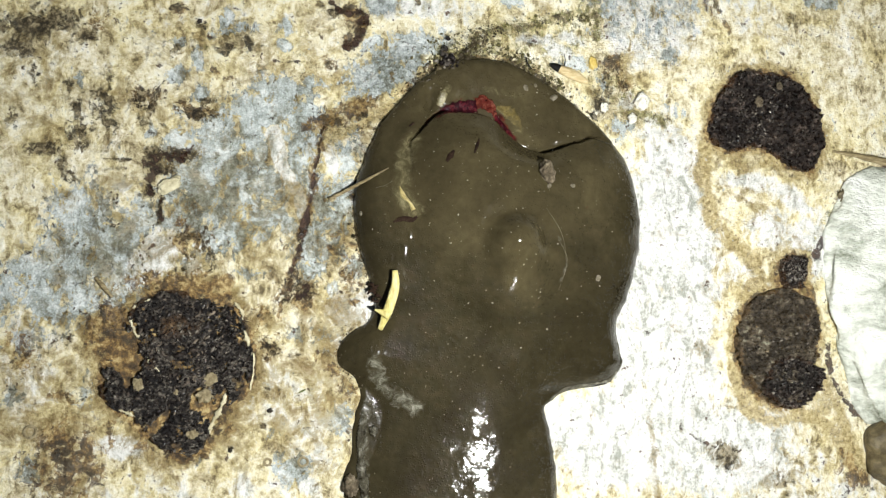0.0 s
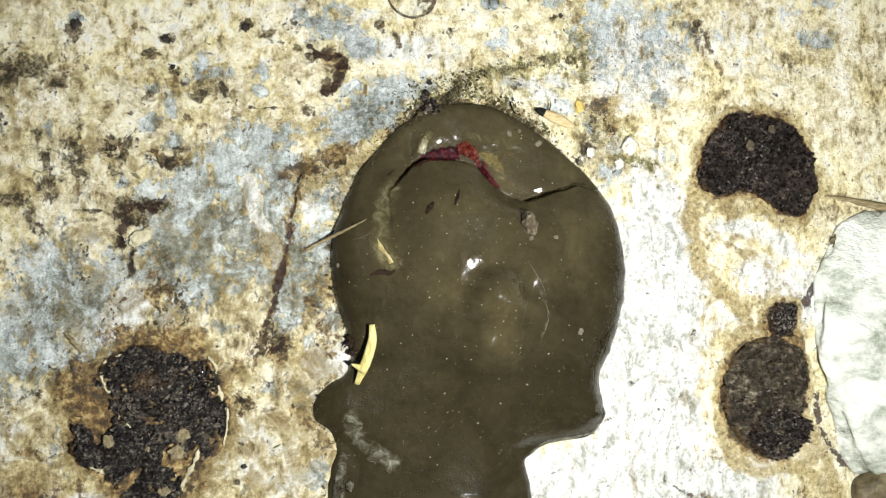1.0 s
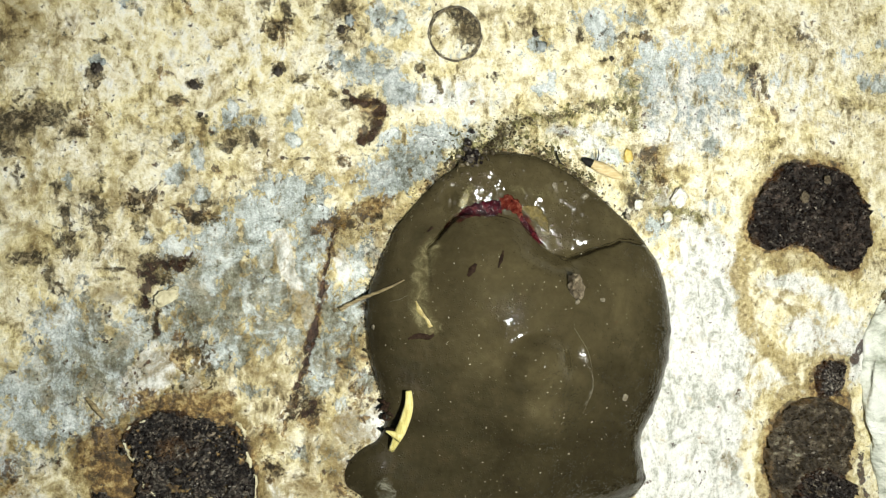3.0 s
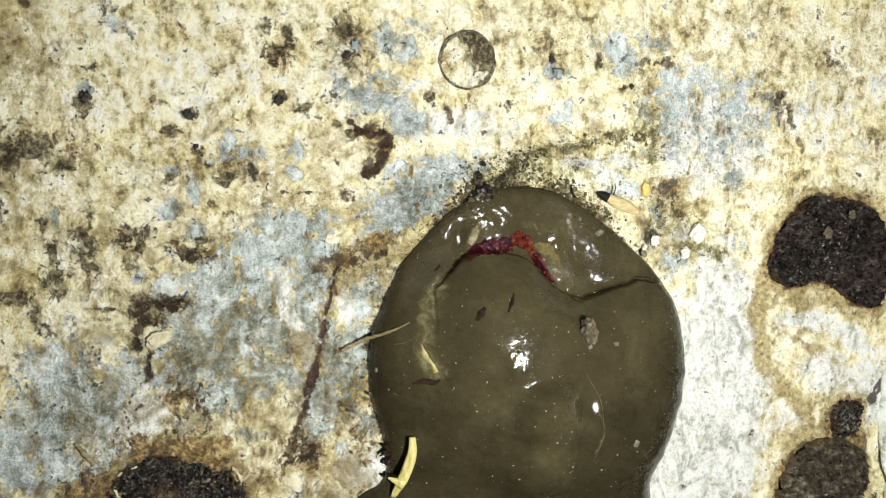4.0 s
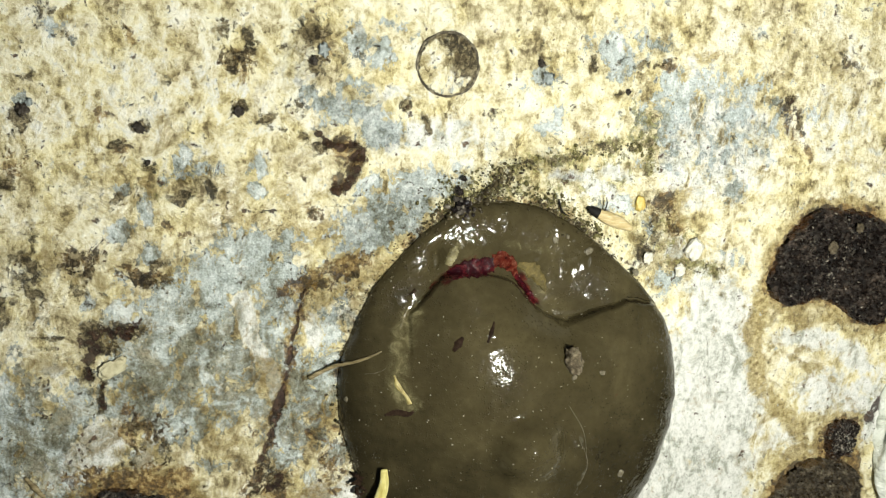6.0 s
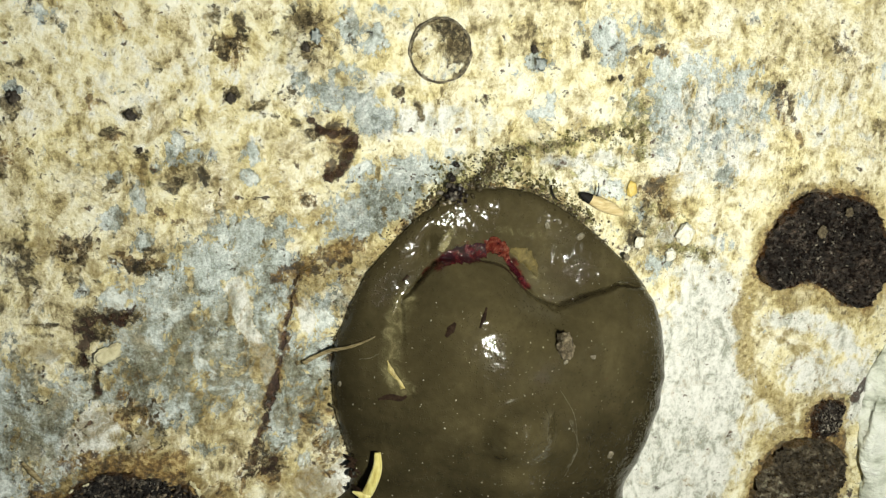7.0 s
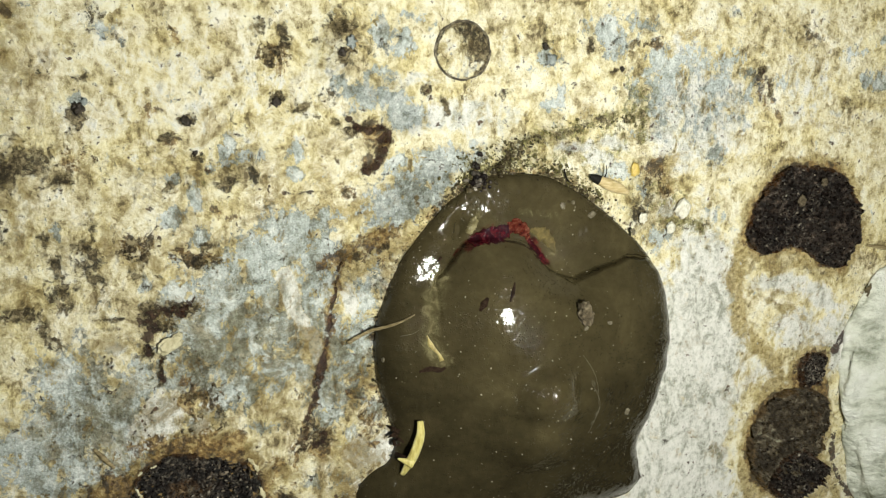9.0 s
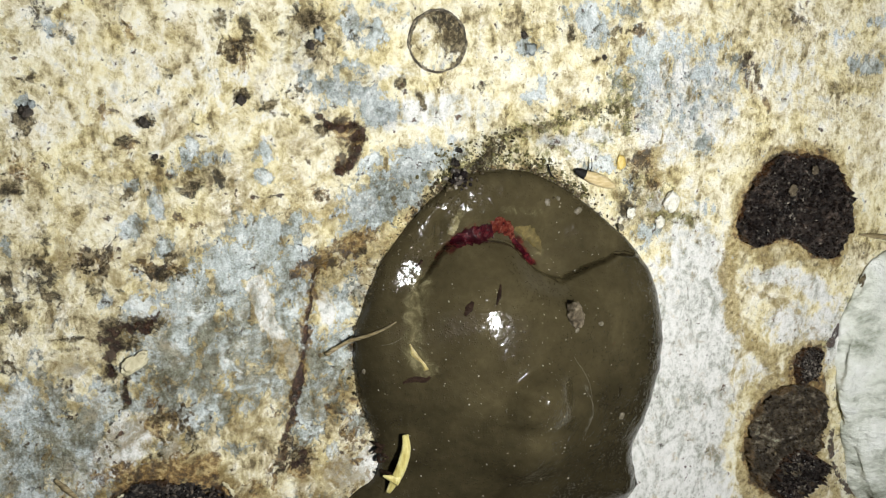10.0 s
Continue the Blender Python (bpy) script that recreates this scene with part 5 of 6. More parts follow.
def mud_mound():
    top = thing("mud_mound", "glossy mound of wet olive-brown mud with a torn crease", "mud", 48, 0, 0)
    rows = np.r_[np.linspace(47.55, 24, 160), np.linspace(23.7, -48, 250), np.linspace(-49, -96.9, 60)]
    u = np.linspace(0, 1, 250)
    u = 0.55 * u + 0.45 * (0.5 - 0.5 * np.cos(math.pi * u))
    L, R = edge_at(rows, LEFT_EDGE), edge_at(rows, RIGHT_EDGE)
    X = L[:, None] + (R - L)[:, None] * u
    Y = np.repeat(rows[:, None], len(u), 1)
    Z = mud_height(X, Y) - 0.15
    def along(points, wide):
        return smooth(away(X, Y, curve_through(points, 30)), wide, 0.1 * wide)

    tissue = np.maximum.reduce((0.62 * along(((30.0, 30.2), (28.4, 27.0), (27.5, 23.5), (27.2, 20.0), (28.0, 17.4), (29.4, 15.6)), 3.2), 0.6 * along(((47.6, 37), (50, 36), (52, 33)), 1.6),
                                0.4 * along(((45, 41), (52, 40)), 1.5), 0.45 * along(((36.4, 38.6), (37.4, 41)), 1.2)))
    blood = np.maximum(0.75 * along(((34.8, 34.8), (37.4, 37.0), (41, 37.5), (45.6, 37.7), (48, 35.4), (50.8, 31.0)), 1.3), 0.45 * along(((31.4, 31.6), (33.4, 34.2), (36, 36.6), (40, 38.6), (46, 39)), 0.9))
    milk = np.maximum.reduce((0.66 * along(((22.4, -13.4), (24.0, -17.4), (26.2, -19.4), (30.5, -22.2)), 3.2), 0.5 * along(((21.2, -21), (20.8, -28), (20.6, -40)), 2.0), 0.45 * along(((57.5, -22.0), (61, -19.6), (67, -18.6)), 0.9),
                              0.4 * along(((57, 11), (58.5, 6), (57, 1)), 0.7), 0.35 * along(((76.6, 20), (77.2, 10)), 0.7)))
    # paler over the dome and upper back, weaker round the knob, low elsewhere
    upper_pale = np.maximum(spots(X, Y, ((48, 22, 30, 18, 0, 0.98), (48, 38, 28, 10, 0, 1.05), (52, 6, 22, 12, 0, 0.45))), 0.18)
    body = grid_object("mud_body", X[:, ::-1], Y, Z[:, ::-1], M_MUD, masks=(("tissue", (tissue[:, ::-1], blood[:, ::-1], milk[:, ::-1])), ("upper_pale", (upper_pale[:, ::-1], upper_pale, upper_pale))), skirt=0.6)
    kids = [body]
    kids.append(strip("red_membrane", ((35.7, 35.6), (37.4, 36.5), (40.2, 37.0), (43.2, 37.4)), (0.9, 2.4, 3.0, 2.6), 0.35, M_RED, None, 1.3, 60, 11, label="dark red wet membrane", torn=0.9))
    kids.append(strip("orange_membrane", ((42.9, 37.9), (44.9, 38.2), (46.4, 36.9), (47.1, 35.6)), (1.8, 2.6, 2.0, 0.8), 0.25, M_ORANGE, None, 2.3, 34, 11, label="orange-red wet membrane", torn=1.4))
    kids.append(strip("red_seam", ((46.9, 35.8), (48.5, 33.8), (50.1, 31.9), (50.9, 30.6)), (0.9, 0.9, 0.9, 0.3), 0.2, M_RED, None, 3.3, 30, label="thin red seam", torn=1.3))
    kids.append(strip("yellow_shred", ((47.4, 37.4), (49.7, 36.6), (51.4, 34.8), (52.4, 32.8)), (0.6, 2.4, 1.9, 0.3), 0.07, M_SHRED, None, 4.3, 40, label="olive-yellow slimy shred", torn=1.2))
    kids.append(strip("pale_shred", ((35.4, 37.2), (36.0, 38.6), (36.6, 40.4)), (0.8, 2.0, 0.7), 0.2, M_SLIT, None, 5.3, 34, label="pale slimy shred of tissue", torn=1.4))
    kids.append(strip("cream_thread", ((26.7, 20.4), (27.4, 18.6), (28.6, 17.2), (29.3, 15.8)), (0.3, 0.8, 0.5, 0.8), 0.3, M_CREAMY, None, 6.3, 30, label="creamy yellow thread of tissue"))
    kids.append(strip("slime_edge", ((20.9, -22.5), (20.2, -26), (19.9, -30), (20.1, -34), (20.6, -38), (21, -46)), (1.0, 1.9, 1.5, 1.7, 1.5, 1.6), 1.1, M_SLIME, None, 8.3, 60, label="glistening grey slime along the edge", torn=1.0))
    kids.append(strip("slime_rim", ((72.2, -7), (72.6, -11), (73.2, -14.2), (71.9, -16.8), (69.4, -18.3), (62, -19.4), (58.2, -21.6)), (0.3, 0.7, 1.0, 0.8, 0.6, 0.9, 0.3), 0.12, M_SLIME, None, 9.3, 70, label="pale film of slime along the edge", torn=1.2))
    nub = lump((0.9, 1.2, 0.7), 6.1, 0.4, 3, 1.8, 0.3)
    bmesh.ops.translate(nub, verts=nub.verts, vec=Vector((22.4, -26.4, mud_height(np.array([22.4]), np.array([-26.4]))[0] + 0.1)) * MM)
    kids.append(part("slime_nub", nub, M_SLIME, None, "small glistening nub of slime"))
    for k in kids:
        k.parent = top
        k.matrix_parent_inverse = top.matrix_basis.inverted()
    return top


mud_mound()


# ---- crusts of rust ----
def crust(name, centre, knots, high, material, label, seed, pale=(), orange=(), holes=0.25, group="patches of crust", bays=(), fibre=1.5):
    """A crumbly patch; knots: its radius at even steps of angle from +x, anticlockwise; holes: how broken it is."""
    ob = thing(name, label, "rust crust", centre[0], centre[1], 0, group)
    n, m = 220, 80
    closed = np.r_[knots, knots[:1]]
    a = np.linspace(0, 2 * math.pi, n)
    r = np.interp(a, np.linspace(0, 2 * math.pi, len(closed)), closed)
    k = np.ones(9) / 9
    r = np.convolve(np.r_[r[-5:-1], r, r[1:5]], k, "valid") * 1.05
    t = np.linspace(0.004, 1, m) ** 0.75
    A, Tn = np.meshgrid(a, t)
    X, Y = np.cos(A) * r[None, :] * Tn, np.sin(A) * r[None, :] * Tn
    d = (1 - Tn) * r[None, :]
    ragged = vnoise(X, Y, 3.2, 5, seed + 9, 0.6) - 0.5
    grains = vnoise(X, Y, 1.1, 4, seed + 2, 0.8) - 0.5
    clods = np.abs(vnoise(X, Y, 4.2, 4, seed + 5, 0.6) - 0.5)
    cover = smooth(d + (7.0 if bays else 3.0) * ragged + 1.3 * grains, -0.3, 0.7) * smooth(vnoise(X, Y, 5.5, 5, seed + 13, 0.65) + 0.5 * grains, holes, holes + 0.12)
    Z = high * (0.75 + 1.3 * grains - 1.5 * clods + 0.9 * (vnoise(X, Y, 6.0, 2, seed + 3) - 0.5))
    if bays:
        cover = cover * (1 - smooth(spots(X + 4 * ragged, Y + 4 * ragged, bays) + 0.5 * grains, 0.3, 0.55))
    Z = np.maximum(Z, 0.12) * cover - 0.75 * (1 - cover)
    thin = smooth(d + 4.5 * ragged, 1.3, 0.0)
    light = spots(X + 3 * grains, Y + 3 * grains, pale) if pale else 0 * X
    grid_object("crust_body", X, Y, Z, material, ob, masks=(("thin", (thin, light, spots(X + 2 * grains, Y + 2 * grains, orange) if orange else 0 * X)),))
    rnd = random.Random(int(seed * 10))
    rows = []
    for _ in range(350 if material is M_BARKY else 2600 if bays else 1100):
        i, j = rnd.randrange(4, m - 6), rnd.randrange(n)
        if Z[i, j] > 0.3:
            s = rnd.lognormvariate(-2.2 if fibre > 1.8 else -2.0, 0.4)
            mat = Matrix.Translation((X[i, j] * MM, Y[i, j] * MM, Z[i, j] * MM)) @ Euler((rnd.random() * 6 if fibre < 2 else rnd.gauss(0, 0.3), rnd.random() * 6 if fibre < 2 else rnd.gauss(0, 0.3), rnd.random() * 6)).to_matrix().to_4x4() @ Matrix.Diagonal((s * MM, s * MM * fibre, s * MM * 0.7, 1))
            rows.append(mat)
    if bays:
        # thin grey-brown scales lying over the crust
        scale_rows = []
        for _ in range(420):
            i, j = rnd.randrange(4, m - 4), rnd.randrange(n)
            if Z[i, j] > 0.2:
                s = rnd.lognormvariate(-1.15, 0.35)
                scale_rows.append(Matrix.Translation((X[i, j] * MM, Y[i, j] * MM, (Z[i, j] + 0.1) * MM)) @ Euler((rnd.gauss(0, 0.35), rnd.gauss(0, 0.35), rnd.gauss(0.6, 0.7))).to_matrix().to_4x4() @ Matrix.Diagonal((s * 1.5 * MM, s * 0.6 * MM, s * 0.22 * MM, 1)))
        tagged(scatter("scale_layer", scale_rows, M_FIBRE_SCALE, ob, "thin dark scales of rust"), kind="stuff")
    grains_ob = scatter("crumb_layer", rows, M_CRUMB, ob, "glinting dark crumbs")
    tagged(grains_ob, kind="stuff")
    return ob


for row in CRUSTS:
    crust("rust_crust", *row[:6], **row[6])


# ---- stones, chips and litter ----
def placed(name, bm, material, x, y, z, label, category, group="", turn=0.0):
    ob = part(name, bm, material)
    ob.matrix_basis = pose(x * MM, y * MM, z * MM, 0, 0, turn)
    return tagged(ob, label, category, group)


def mud_z(x, y):
    return float(mud_height(np.array([x]), np.array([y]))[0]) - 0.15


placed("pale_stone", lump((25, 35, 8.6), 3.3, 0.14, 6, 1.6, 0.07), M_STONE, 146, -2, -1.5, "smooth wet greyish-white stone with dark joints", "stone")
placed("brown_pebble", lump((7, 8, 5), 8.1, 0.2, 4), M_BROWNSTONE, 137.5, -35, 1.8, "rounded olive-brown pebble beside pale stone", "pebble")
placed("grey_pebble", lump((1.7, 2.3, 1.5), 4.4, 0.3, 4, 1.9, 0.3), M_PEBBLE, 18.0, -36.6, 0.9, "knobbly grey pebble at the mud's edge", "pebble")
placed("clay_pebble", lump((1.5, 2.4, 1.5), 7.7, 0.3, 4, 2.4, 0.16), M_PEBBLE, 55.2, 23.4, mud_z(55.2, 23.4) + 0.7, "crumbly grey-tan clay pebble on wet mud", "pebble", turn=12)


def straw(points, radii, label, seed, flat=0.6):
    ob = part("straw", rod(points, radii, 7, flat, 26, seed, 0.35), M_STRAW)
    return tagged(ob, label, "straw", "bits of straw")


straw(((13.9, 18.3, 0.5), (17.5, 20.2, 0.9), (20.3, 21.6, mud_z(20.3, 21.6) + 0.35), (22.4, 22.7, mud_z(22.4, 22.7) + 0.35), (24.8, 24.0, mud_z(24.8, 24.0) + 0.3)), (0.4, 0.36, 0.3, 0.25, 0.1), "thin dry straw leaning onto the mud", 1.0)
straw(((124.8, 30.8, 0.4), (130, 30.0, 0.9), (140, 28.2, 1.6), (152, 26.4, 3.0)), (0.25, 0.8, 1.1, 1.0), "pale flat straw sliver on pale paint", 2.0, 0.35)
straw(((-28.6, 3.2, 0.3), (-27.2, 1.6, 0.6), (-25.6, -0.4, 0.7)), (0.3, 0.5, 0.25), "short brown straw end beside black crust", 3.0)


def leaf_sliver():
    ob = thing("leaf_sliver", "pale yellow leaf sliver stuck in the mud's edge", "leaf", 24, -1.5, 0)
    h = mud_z(25.6, 4)
    a = part("blade", rod(((25.9, 4.4, h + 1.4), (26.0, 1.5, h + 1.2), (25.0, -2.4, h + 0.6), (23.4, -6.9, mud_z(23.4, -6.9) + 0.2)), (0.55, 0.95, 1.0, 0.5), 9, 0.4, 24), M_LEAF)
    c = part("spur", rod(((25.0, -4.2, h + 0.5), (23.7, -3.6, h + 0.3), (22.2, -3.0, h)), (0.95, 0.6, 0.15), 8, 0.4, 14), M_LEAF)
    b = part("knob", rod(((24.6, -3.6, h + 0.2), (23.6, -3.3, h - 0.3), (22.4, -3.2, 1.6)), (0.55, 0.6, 0.25), 7, 0.7, 12), M_BARK, None, "brown woody knob")
    for k in (a, b, c):
        k.parent = ob
        k.matrix_parent_inverse = ob.matrix_basis.inverted()


leaf_sliver()


def seed_husk():
    ob = thing("seed_husk", "tan seed husk with a black tip on flaking paint", "seed", 63, 45, 0)
    kids = [part("husk", rod(((60.6, 46.2, 0.9), (62.6, 45.4, 1.1), (65, 44.5, 1.0), (67.3, 43.5, 0.6)), (0.75, 1.15, 1.05, 0.45), 10, 0.6, 22), M_HUSK),
            part("tip", rod(((59.2, 46.9, 0.7), (60.0, 46.5, 0.9), (61.0, 46.05, 1.0)), (0.3, 0.75, 0.9), 10, 0.65, 12), M_BLACK, None, "shiny black tip"),
            part("bristle", rod(((61.9, 46.4, 1.0), (62.1, 47.6, 1.4), (61.9, 48.9, 1.5)), (0.14, 0.11, 0.06), 6, 1.0, 10), M_BLACK, None, "fine black bristle")]
    for k in kids:
        k.parent = ob
        k.matrix_parent_inverse = ob.matrix_basis.inverted()


seed_husk()
placed("amber_flake", lump((1.0, 1.35, 0.4), 2.7, 0.35, 3), M_YELLOW, 68.6, 47.8, 0.3, "small amber-yellow flake on flaking paint", "flake")


def flake(points, widths, seed, label="thin dark bark fleck on the mud"):
    tagged(strip("bark_fleck", points, widths, 0.1, M_BARK, None, seed, 18, 6), label, "bark", "dark flecks in the mud")


flake(((25.6, 13.6), (27.4, 14.2), (29.2, 14.0), (30.0, 14.6)), (0.3, 0.9, 1.0, 0.4), 1.1)
flake(((35.4, 25.0), (36.2, 26.2), (36.9, 27.2)), (0.4, 1.1, 0.4), 2.1)
flake(((40.6, 26.6), (41.2, 28.0), (41.9, 29.6)), (0.3, 0.6, 0.3), 3.1)
flake(((29.2, 32.6), (30.2, 33.4)), (0.3, 0.5), 4.1)


def crumbs():
    rnd = random.Random(4)
    # black lichen crumb at the mud's tip, and debris under the leaf sliver
    for name, label, cx, cy, w, count, base in (("lichen_crumb", "black branching lichen crumb at the mud's edge", 37.6, 45.8, 2.8, 70, 1.1),
                                                ("plant_debris", "dark wet plant debris under a leaf sliver", 23.2, 0.2, 2.2, 18, 2.4)):
        bm = bmesh.new()
        for _ in range(count):
            x, y = cx + rnd.gauss(0, w * 0.4), cy + rnd.gauss(0, w * 0.55)
            a, s = rnd.uniform(0, 6.3), rnd.uniform(0.5, 1.3)
            piece = rod(((x, y, base * rnd.random()), (x + s * math.cos(a), y + s * math.sin(a), base * 0.6 + 0.5), (x + 1.8 * s * math.cos(a + 0.5), y + 1.8 * s * math.sin(a + 0.5), base * rnd.random())),
                        (0.3, 0.38, 0.12), 6, 0.8, 8) if name == "plant_debris" else lump((rnd.uniform(0.3, 0.7), rnd.uniform(0.3, 0.6), 0.5), rnd.random() * 30, 0.5, 2)
            if name != "plant_debris":
                bmesh.ops.translate(piece, verts=piece.verts, vec=Vector((x, y, base * rnd.random())) * MM)
            me = bpy.data.meshes.new("piece")
            piece.to_mesh(me)
            piece.free()
            bm.from_mesh(me)
            bpy.data.meshes.remove(me)
        tagged(part(name, bm, M_BARK if name == "plant_debris" else M_CRUMB), label, "debris")
    tagged(part("black_thread", rod(((54.0, 48.2, 0.4), (54.3, 46.8, 0.7), (55.0, 45.9, 0.7), (56.2, 45.4, 0.4)), (0.16, 0.14, 0.12, 0.06), 6, 1, 16), M_BLACK), "fine black thread on pale paint", "thread")


crumbs()


def chips():
    rnd = random.Random(9)
    spots_at = ((-15.8, 20.4, 2.4, 1.2, 30), (-9.2, -18.8, 1.3, 1.2, 10), (-11.3, -25.8, 1.1, 0.8, 20), (-20.9, -16.4, 0.9, 1.1, 20), (-7.9, -15.7, 1.3, 1.0, 30), (-14.2, -17.8, 0.4, 0.7, 0))
    for x, y, a, b, turn in spots_at:
        high = 0.45 if y > 0 else 0.9
        placed("paint_chip", lump((a, b, 0.3), rnd.random() * 20, 0.45, 4, 1.5), M_HUSKY if y > 0 else M_CHIP, x, y, high, "loose cream paint chip on dark crust", "paint chip", "loose paint chips", turn)
    for x, y, r, z in ((106.2, 40.9, 0.9, 1.5), (111.2, 44.6, 0.7, 1.4), (79.4, 40.2, 1.5, 0.5), (77.2, 36.4, 0.9, 0.4), (71, 38.5, 0.8, 0.4), (127.2, 20.9, 1.4, 0.6)):
        placed("white_grain", lump((r, r * 1.2, r * 0.45), rnd.random() * 20, 0.45, 4, 1.9), M_PEBBLE if 100 < x < 120 else M_BUD if x < 127 else M_BROWNSTONE, x, y, z, "chalky white grain on the weathered surface" if x < 127 else "small brown grain beside wet stone", "grain", "loose grains")


chips()


def paint_curls():
    """Lifted cream edges of paint round the black crust."""
    for pts, r in ((((-22.1, -2.4), (-18.6, -0.8), (-16.6, 0.2)), 0.34), (((-22.7, -3.9), (-21.5, -7.1), (-20.5, -8.1)), 0.36), (((-3.8, -1.5), (-2.3, -3.6), (-2.8, -5.7)), 0.36), (((-2.0, -6.6), (-1.2, -9.5), (-0.3, -12.7), (-0.8, -18.0)), 0.4),
                   (((-24.8, -20.4), (-21.8, -22.0), (-19.9, -22.4)), 0.36), (((-5.3, -18.4), (-6.1, -21.0), (-7.3, -23.0), (-8.5, -26.1)), 0.55), (((-20.0, -9.7), (-19.0, -12.3), (-17.0, -14.4)), 0.28)):
        line = [(x, y, 0.25 + 0.25 * math.sin(2.2 * i)) for i, (x, y) in enumerate(pts)]
        tagged(part("paint_curl", rod(line, (0.1, r, r * 0.35, r * 1.1, r * 0.4, r * 0.8, 0.1), 7, 0.5, 34, pts[0][0], 1.6), M_HUSKY), "lifted cream edge of cracked paint round black crust", "paint chip", "lifted paint edges")


paint_curls()


def pale_rings():
    for x, y, r in ((-39.3, -24.4, 1.0), (9.0, -31.9, 0.85), (2.4, -31.6, 0.6)):
        bm = bmesh.new()
        rings = []
        for i in range(20):
            a = 2 * math.pi * i / 20
            w = r * (1 + 0.12 * noise.noise(Vector((math.cos(a) * 1.5, math.sin(a) * 1.5, x))))
            rings.append([bm.verts.new(((w + 0.28 * math.cos(b)) * math.cos(a) * MM, (w + 0.28 * math.cos(b)) * math.sin(a) * MM, 0.22 * math.sin(b) * MM)) for b in np.linspace(0, 2 * math.pi, 8)[:-1]])
        for i in range(20):
            p, q = rings[i], rings[(i + 1) % 20]
            for k in range(7):
                bm.faces.new((p[k], p[(k + 1) % 7], q[(k + 1) % 7], q[k]))
        placed("chalk_ring", bm, M_CHIP, x, y, -0.1, "tiny chalky white ring on stained paint", "chalk ring", "chalk rings")


pale_rings()


def specks():
    rnd = random.Random(17)
    for x, y, a, b, turn in ((-11.8, 57, 1.5, 1.1, -35), (2.4, 60, 1.2, 1.2, 10), (-27.5, 59, 1.3, 1.5, 0), (49.4, 69.9, 0.9, 1.1, 20), (64.7, 66.2, 0.7, 0.8, 0), (-10.6, 51.9, 0.8, 0.6, 20), (-4.4, -29.2, 0.6, 0.6, 0), (2.8, -22, 0.8, 0.7, 0), (13.4, 68.2, 1.0, 1.2, 0)):
        placed("dark_grain", lump((a * 0.68, b * 0.68, 0.35), rnd.random() * 30, 0.7, 3, 2.6, 0.5), M_CRUMBY, x, y, 0.12, "small black-brown grain stuck to the paint", "grain", "dark grains on the paint", turn)
    for x, y, a, b, turn in ((50.8, 67.6, 1.3, 1.1, 30), (14.8, 69.8, 1.0, 1.3, 0), (-26.6, 60.0, 0.6, 0.8, 0)):
        placed("grey_flake", lump((a * 0.8, b * 0.8, 0.22), rnd.random() * 30, 0.8, 3, 2.6, 0.3), M_GREY, x, y, 0.1, "loose blue-grey paint flake", "flake", "loose grey flakes", turn)
    tagged(part("green_sliver", rod(((8.2, -18.8, 0.1), (8.8, -18.5, 0.25), (9.5, -18.2, 0.1)), (0.08, 0.2, 0.08), 6, 0.5, 10), M_GREEN), "tiny green plant sliver on pale paint", "leaf")


specks()


def rivet():
    ob = thing("rivet", "flush round rivet head with a grimy edge, paint worn", "rivet", 34.1, 68.8, 0)
    n, m = 72, 16
    A, Tn = np.meshgrid(np.linspace(0, 2 * math.pi, n), np.linspace(0.02, 1, m))
    X, Y = np.cos(A) * 4.7 * Tn, np.sin(A) * 4.7 * Tn
    Z = 0.16 + 0.10 * (1 - Tn**2) + 0.12 * (vnoise(X + 9, Y + 9, 2, 3, 2.0) - 0.5)
    dark = 1.05 * smooth(X * 0.9 + Y * 0.55 + 4 * (vnoise(X, Y, 3, 4, 6.0) - 0.5), -1.5, 3.0) + 0.6 * smooth(Tn, 0.84, 1.0)
    grid_object("head", X, Y, Z, M_GROUND, ob, masks=(("stain_a", (0.1 + 0 * X, dark, 0 * X)), ("stain_b", (0.35 + 0 * X, 0.1 + 0 * X, 0 * X)), ("stain_c", (0.35 + 0 * X, 0 * X, 0 * X))), skirt=0.5)
    A, Tn = np.meshgrid(np.linspace(0, 2 * math.pi, n), np.linspace(0, 1, 7))
    r = 4.55 + 0.55 * Tn + 0.5 * (vnoise(np.cos(A) * 5 + 9, np.sin(A) * 5 + 9, 1.1, 3) - 0.5)
    ring = grid_object("grimy_ring", np.cos(A) * r, np.sin(A) * r, 0.02 + 0.10 * np.sin(Tn * math.pi) + 0.34 * (vnoise(np.cos(A) * 6 + 9, np.sin(A) * 6 + 9, 1.4, 3, 4.0) - 0.5), M_RIM, ob, skirt=0.4)
    tagged(ring, "dark grime round the head")


rivet()


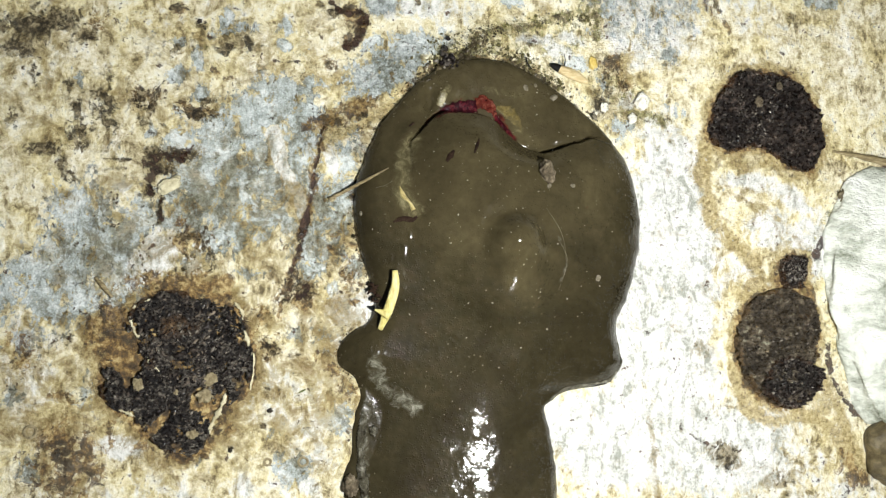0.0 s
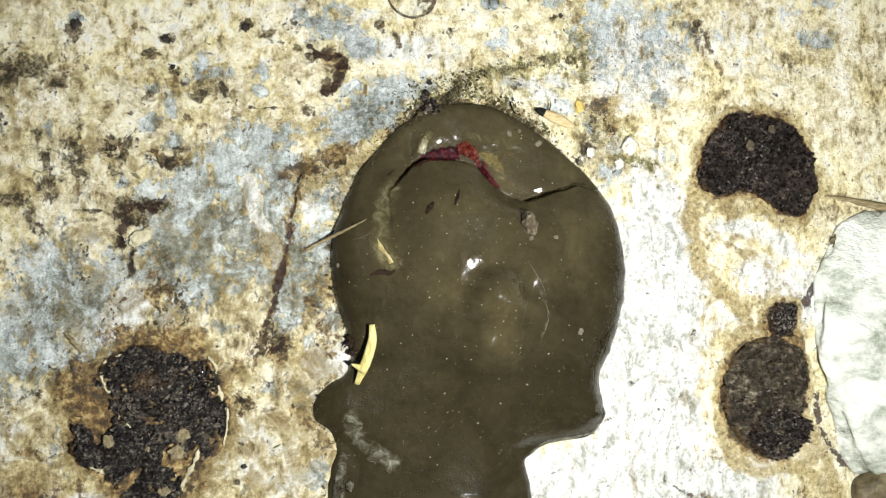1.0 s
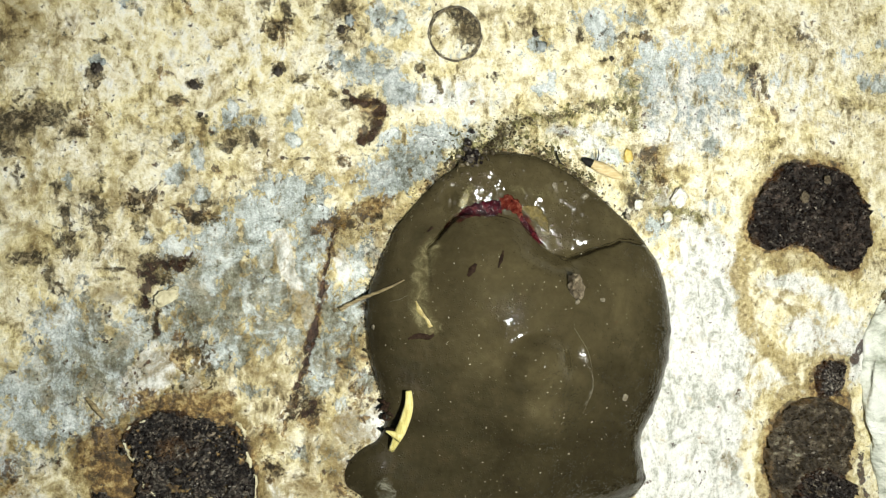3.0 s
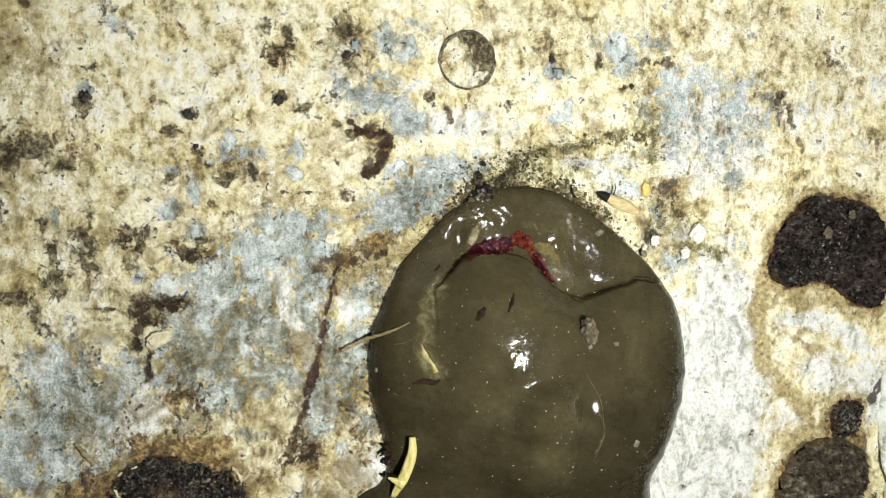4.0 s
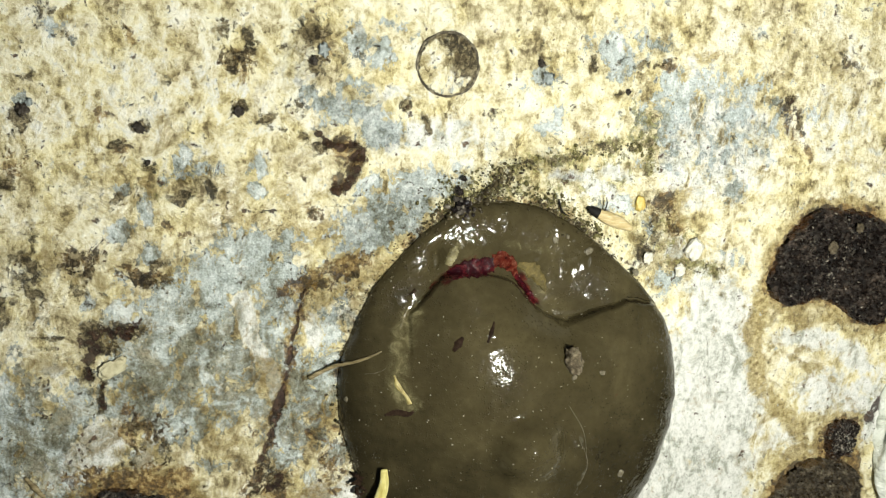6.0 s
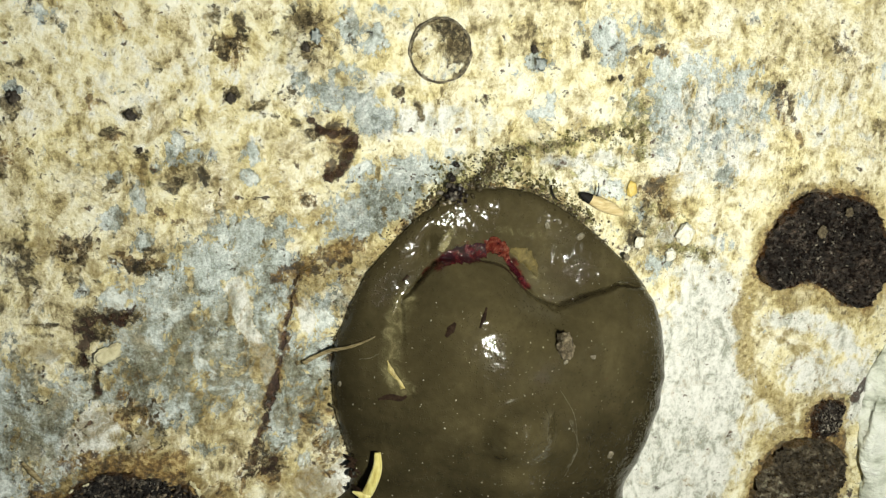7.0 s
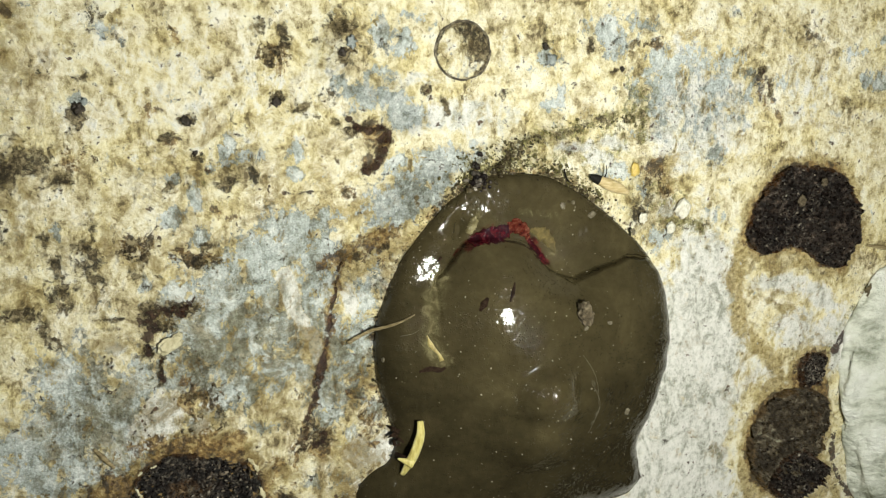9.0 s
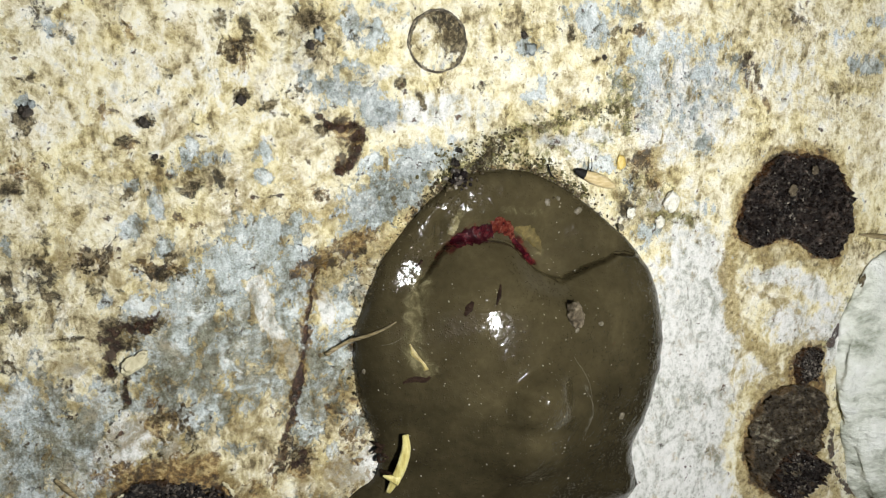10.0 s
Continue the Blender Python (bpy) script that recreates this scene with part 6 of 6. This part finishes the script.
def mud_flakes():
    rnd = random.Random(31)
    for x, y, r in ((53.6, 41.6, 0.65), (59.4, 39.8, 0.8), (55.6, 42.2, 0.4), (66.0, 2.8, 0.7), (55.5, 20.6, 0.5), (68.4, 36.2, 0.7), (60.8, 20.9, 0.45), (19.8, 15.4, 0.5)):
        placed("pale_flake", lump((r * 0.7, r * 0.95, 0.16), rnd.random() * 30, 0.5, 3, 1.6), M_DULL, x, y, mud_z(x, y) + 0.08, "tiny pale flake stuck on wet mud", "flake", "pale flakes on the mud", rnd.uniform(0, 180))
    for a, b, c in (((54.6, 16.2), (57.6, 11.5), (58.4, 5.5)), ((56.8, 10.5), (58.6, 6.0), (57.0, 0.5)), ((76.4, 21.5), (77.2, 17.0), (77.3, 12.0)), ((22.4, 20.2), (24.0, 20.6), (25.4, 21.4))):
        pts = curve_through((a, b, c), 9)
        line = [(x, y, mud_z(x, y) + 0.05) for x, y in pts]
        tagged(part("pale_fibre", rod(line, (0.015, 0.028, 0.015), 5, 1.0, 18), M_DULL), "fine pale fibre lying on wet mud", "fibre", "fibres on the mud")


mud_flakes()


def grit():
    rnd = random.Random(12)
    rows = []
    xs = np.array([(rnd.gauss(46, 15), rnd.gauss(8, 24)) for _ in range(420)])
    ok = (xs[:, 1] < 46) & (xs[:, 1] > -44)
    xs = xs[ok]
    L, R = edge_at(xs[:, 1], LEFT_EDGE), edge_at(xs[:, 1], RIGHT_EDGE)
    xs = xs[(xs[:, 0] > L + 1) & (xs[:, 0] < R - 1)]
    zs = mud_height(xs[:, 0], xs[:, 1]) - 0.15
    for (x, y), z in zip(xs, zs):
        r = min(rnd.lognormvariate(-2.65, 0.5), 0.3)
        m = Matrix.Translation((x * MM, y * MM, (z + r * 0.2) * MM)) @ Euler((rnd.random() * 6, rnd.random() * 6, rnd.random() * 6)).to_matrix().to_4x4() @ Matrix.Diagonal((r * MM, r * MM * rnd.uniform(0.6, 1.3), r * MM * 0.6, 1))
        rows.append(m)
    tagged(scatter("grit", rows, M_GRIT), "pale sand grit sprinkled on wet mud", "grit", kind="stuff")


grit()


def spatter():
    """Dark crumbs of mud and soil along the mound's upper border."""
    rnd = random.Random(21)
    rows = []
    border = OUTLINE[(OUTLINE[:, 1] > -18) & (OUTLINE[:, 0] < 70)]
    spots_at = []
    for _ in range(1300):
        x, y = border[rnd.randrange(len(border))]
        if rnd.random() > (1.0 if y > 38 else 0.5 if y > 30 else 0.2):
            continue
        out = rnd.gauss(0.2, 1.0) if y > 38 else rnd.gauss(0.1, 0.45)
        a = math.atan2(y - 15, x - 47)
        r = min(rnd.lognormvariate(-2.2, 0.5), 0.5) * (1.5 if y > 42 else 1.0)
        spots_at.append((x + math.cos(a) * out + rnd.gauss(0, 0.25), y + math.sin(a) * out + rnd.gauss(0, 0.25), out, r))
    arc = curve_through(((36.5, 45.6), (39, 47.4), (42.5, 49.4), (45.4, 52.4), (50, 53.6)), 40)
    for _ in range(520):
        x, y = arc[min(rnd.randrange(40), rnd.randrange(40))]
        spots_at.append((x + rnd.gauss(0, 1.0), y + rnd.gauss(0, 0.9), 1.0, min(rnd.lognormvariate(-1.9, 0.5), 0.6)))
    at = np.array(spots_at)
    lift = np.where(at[:, 2] < 0, np.maximum(mud_height(at[:, 0], at[:, 1]) - 0.15, 0), 0)
    for (x, y, out, r), z in zip(spots_at, lift):
        rows.append(Matrix.Translation((x * MM, y * MM, (0.02 + r * 0.25 + z) * MM)) @ Euler((rnd.random() * 6, rnd.random() * 6, rnd.random() * 6)).to_matrix().to_4x4() @ Matrix.Diagonal((r * MM, r * MM * rnd.uniform(0.7, 1.6), r * MM * 0.7, 1)))
    tagged(scatter("soil_crumb_layer", rows, M_SOIL), "dark wet soil crumbs along the mud's border", "soil", kind="stuff")


spatter()


def moss():
    """Crumbs of moss and grime round the mud's tip and along the arc above it."""
    rnd = random.Random(44)
    arc = curve_through(((33.5, 49.5), (41.8, 51.9), (48.3, 54.0), (57, 55.8), (64, 57.2), (68.6, 57.0), (70, 53)), 60)
    tip = curve_through(((33, 45.5), (38, 47.2), (44, 48.6), (51, 47.6), (57, 45.2), (62, 42)), 60)
    rows = []
    for line, count, wide in ((arc, 420, 0.8), (tip, 700, 0.9)):
        for _ in range(count):
            x, y = line[rnd.randrange(60)]
            x, y = x + rnd.gauss(0, wide), y + rnd.gauss(0, wide) + (0.5 if line is tip else 0)
            r = min(rnd.lognormvariate(-2.0, 0.5), 0.45)
            rows.append(Matrix.Translation((x * MM, y * MM, r * 0.2 * MM)) @ Euler((rnd.random() * 6, rnd.random() * 6, rnd.random() * 6)).to_matrix().to_4x4() @ Matrix.Diagonal((r * MM, r * MM * rnd.uniform(0.7, 1.6), r * MM * 0.7, 1)))
    tagged(scatter("moss_crumb_layer", rows, M_MOSS), "olive moss crumbs on flaking paint above the mud", "moss", kind="stuff")


moss()


# ---- torch that lights the place ----
def torch():
    ob = thing("torch", "small black torch with a white lamp", "torch")
    bm = bmesh.new()
    prof = ((0.0, 14), (9, 14), (9.4, 13.4), (9.4, 1.0), (8.8, 0.0), (6.6, 0.0), (6.0, 1.4), (5.2, 2.4), (0.0, 2.4))
    rings = [[bm.verts.new((r * math.cos(a) * MM, r * math.sin(a) * MM, z * MM)) for a in np.linspace(0, 2 * math.pi, 25)[:-1]] for r, z in prof[1:-1]]
    for p, q in zip(rings[:-1], rings[1:]):
        for k in range(24):
            bm.faces.new((p[k], p[(k + 1) % 24], q[(k + 1) % 24], q[k]))
    bm.faces.new(rings[0])
    bm.faces.new(rings[-1][::-1])
    part("case", bm, M_CASE, ob)
    bm = bmesh.new()
    bmesh.ops.create_circle(bm, cap_ends=True, radius=2.4 * MM, segments=24)
    for f in bm.faces:
        f.normal_flip()
    lens = part("lamp", bm, M_GLOW, ob, "bright white lamp")
    lens.location = (0, 0, 1.6 * MM)
    return ob


TORCH = torch()


def motions():
    def at(x, y, z):
        return look((x * MM, y * MM, z * MM), (x * MM, (y + 34) * MM, 0))

    walk(TORCH, [
        (0.0, at(60, -24, 172)),
        (1.5, at(63, -3, 170)),
        (2.5, at(60, 7, 168)),
        (4.0, at(57, 24, 166)),
        (5.0, at(61, 34, 165)),
        (6.5, at(63, 42, 162)),
        (7.5, at(60, 43, 163)),
        (8.5, at(47, 42, 165)),
        (9.5, at(44, 45, 165)),
        (10.0, at(46, 40, 163)),
    ])


motions()
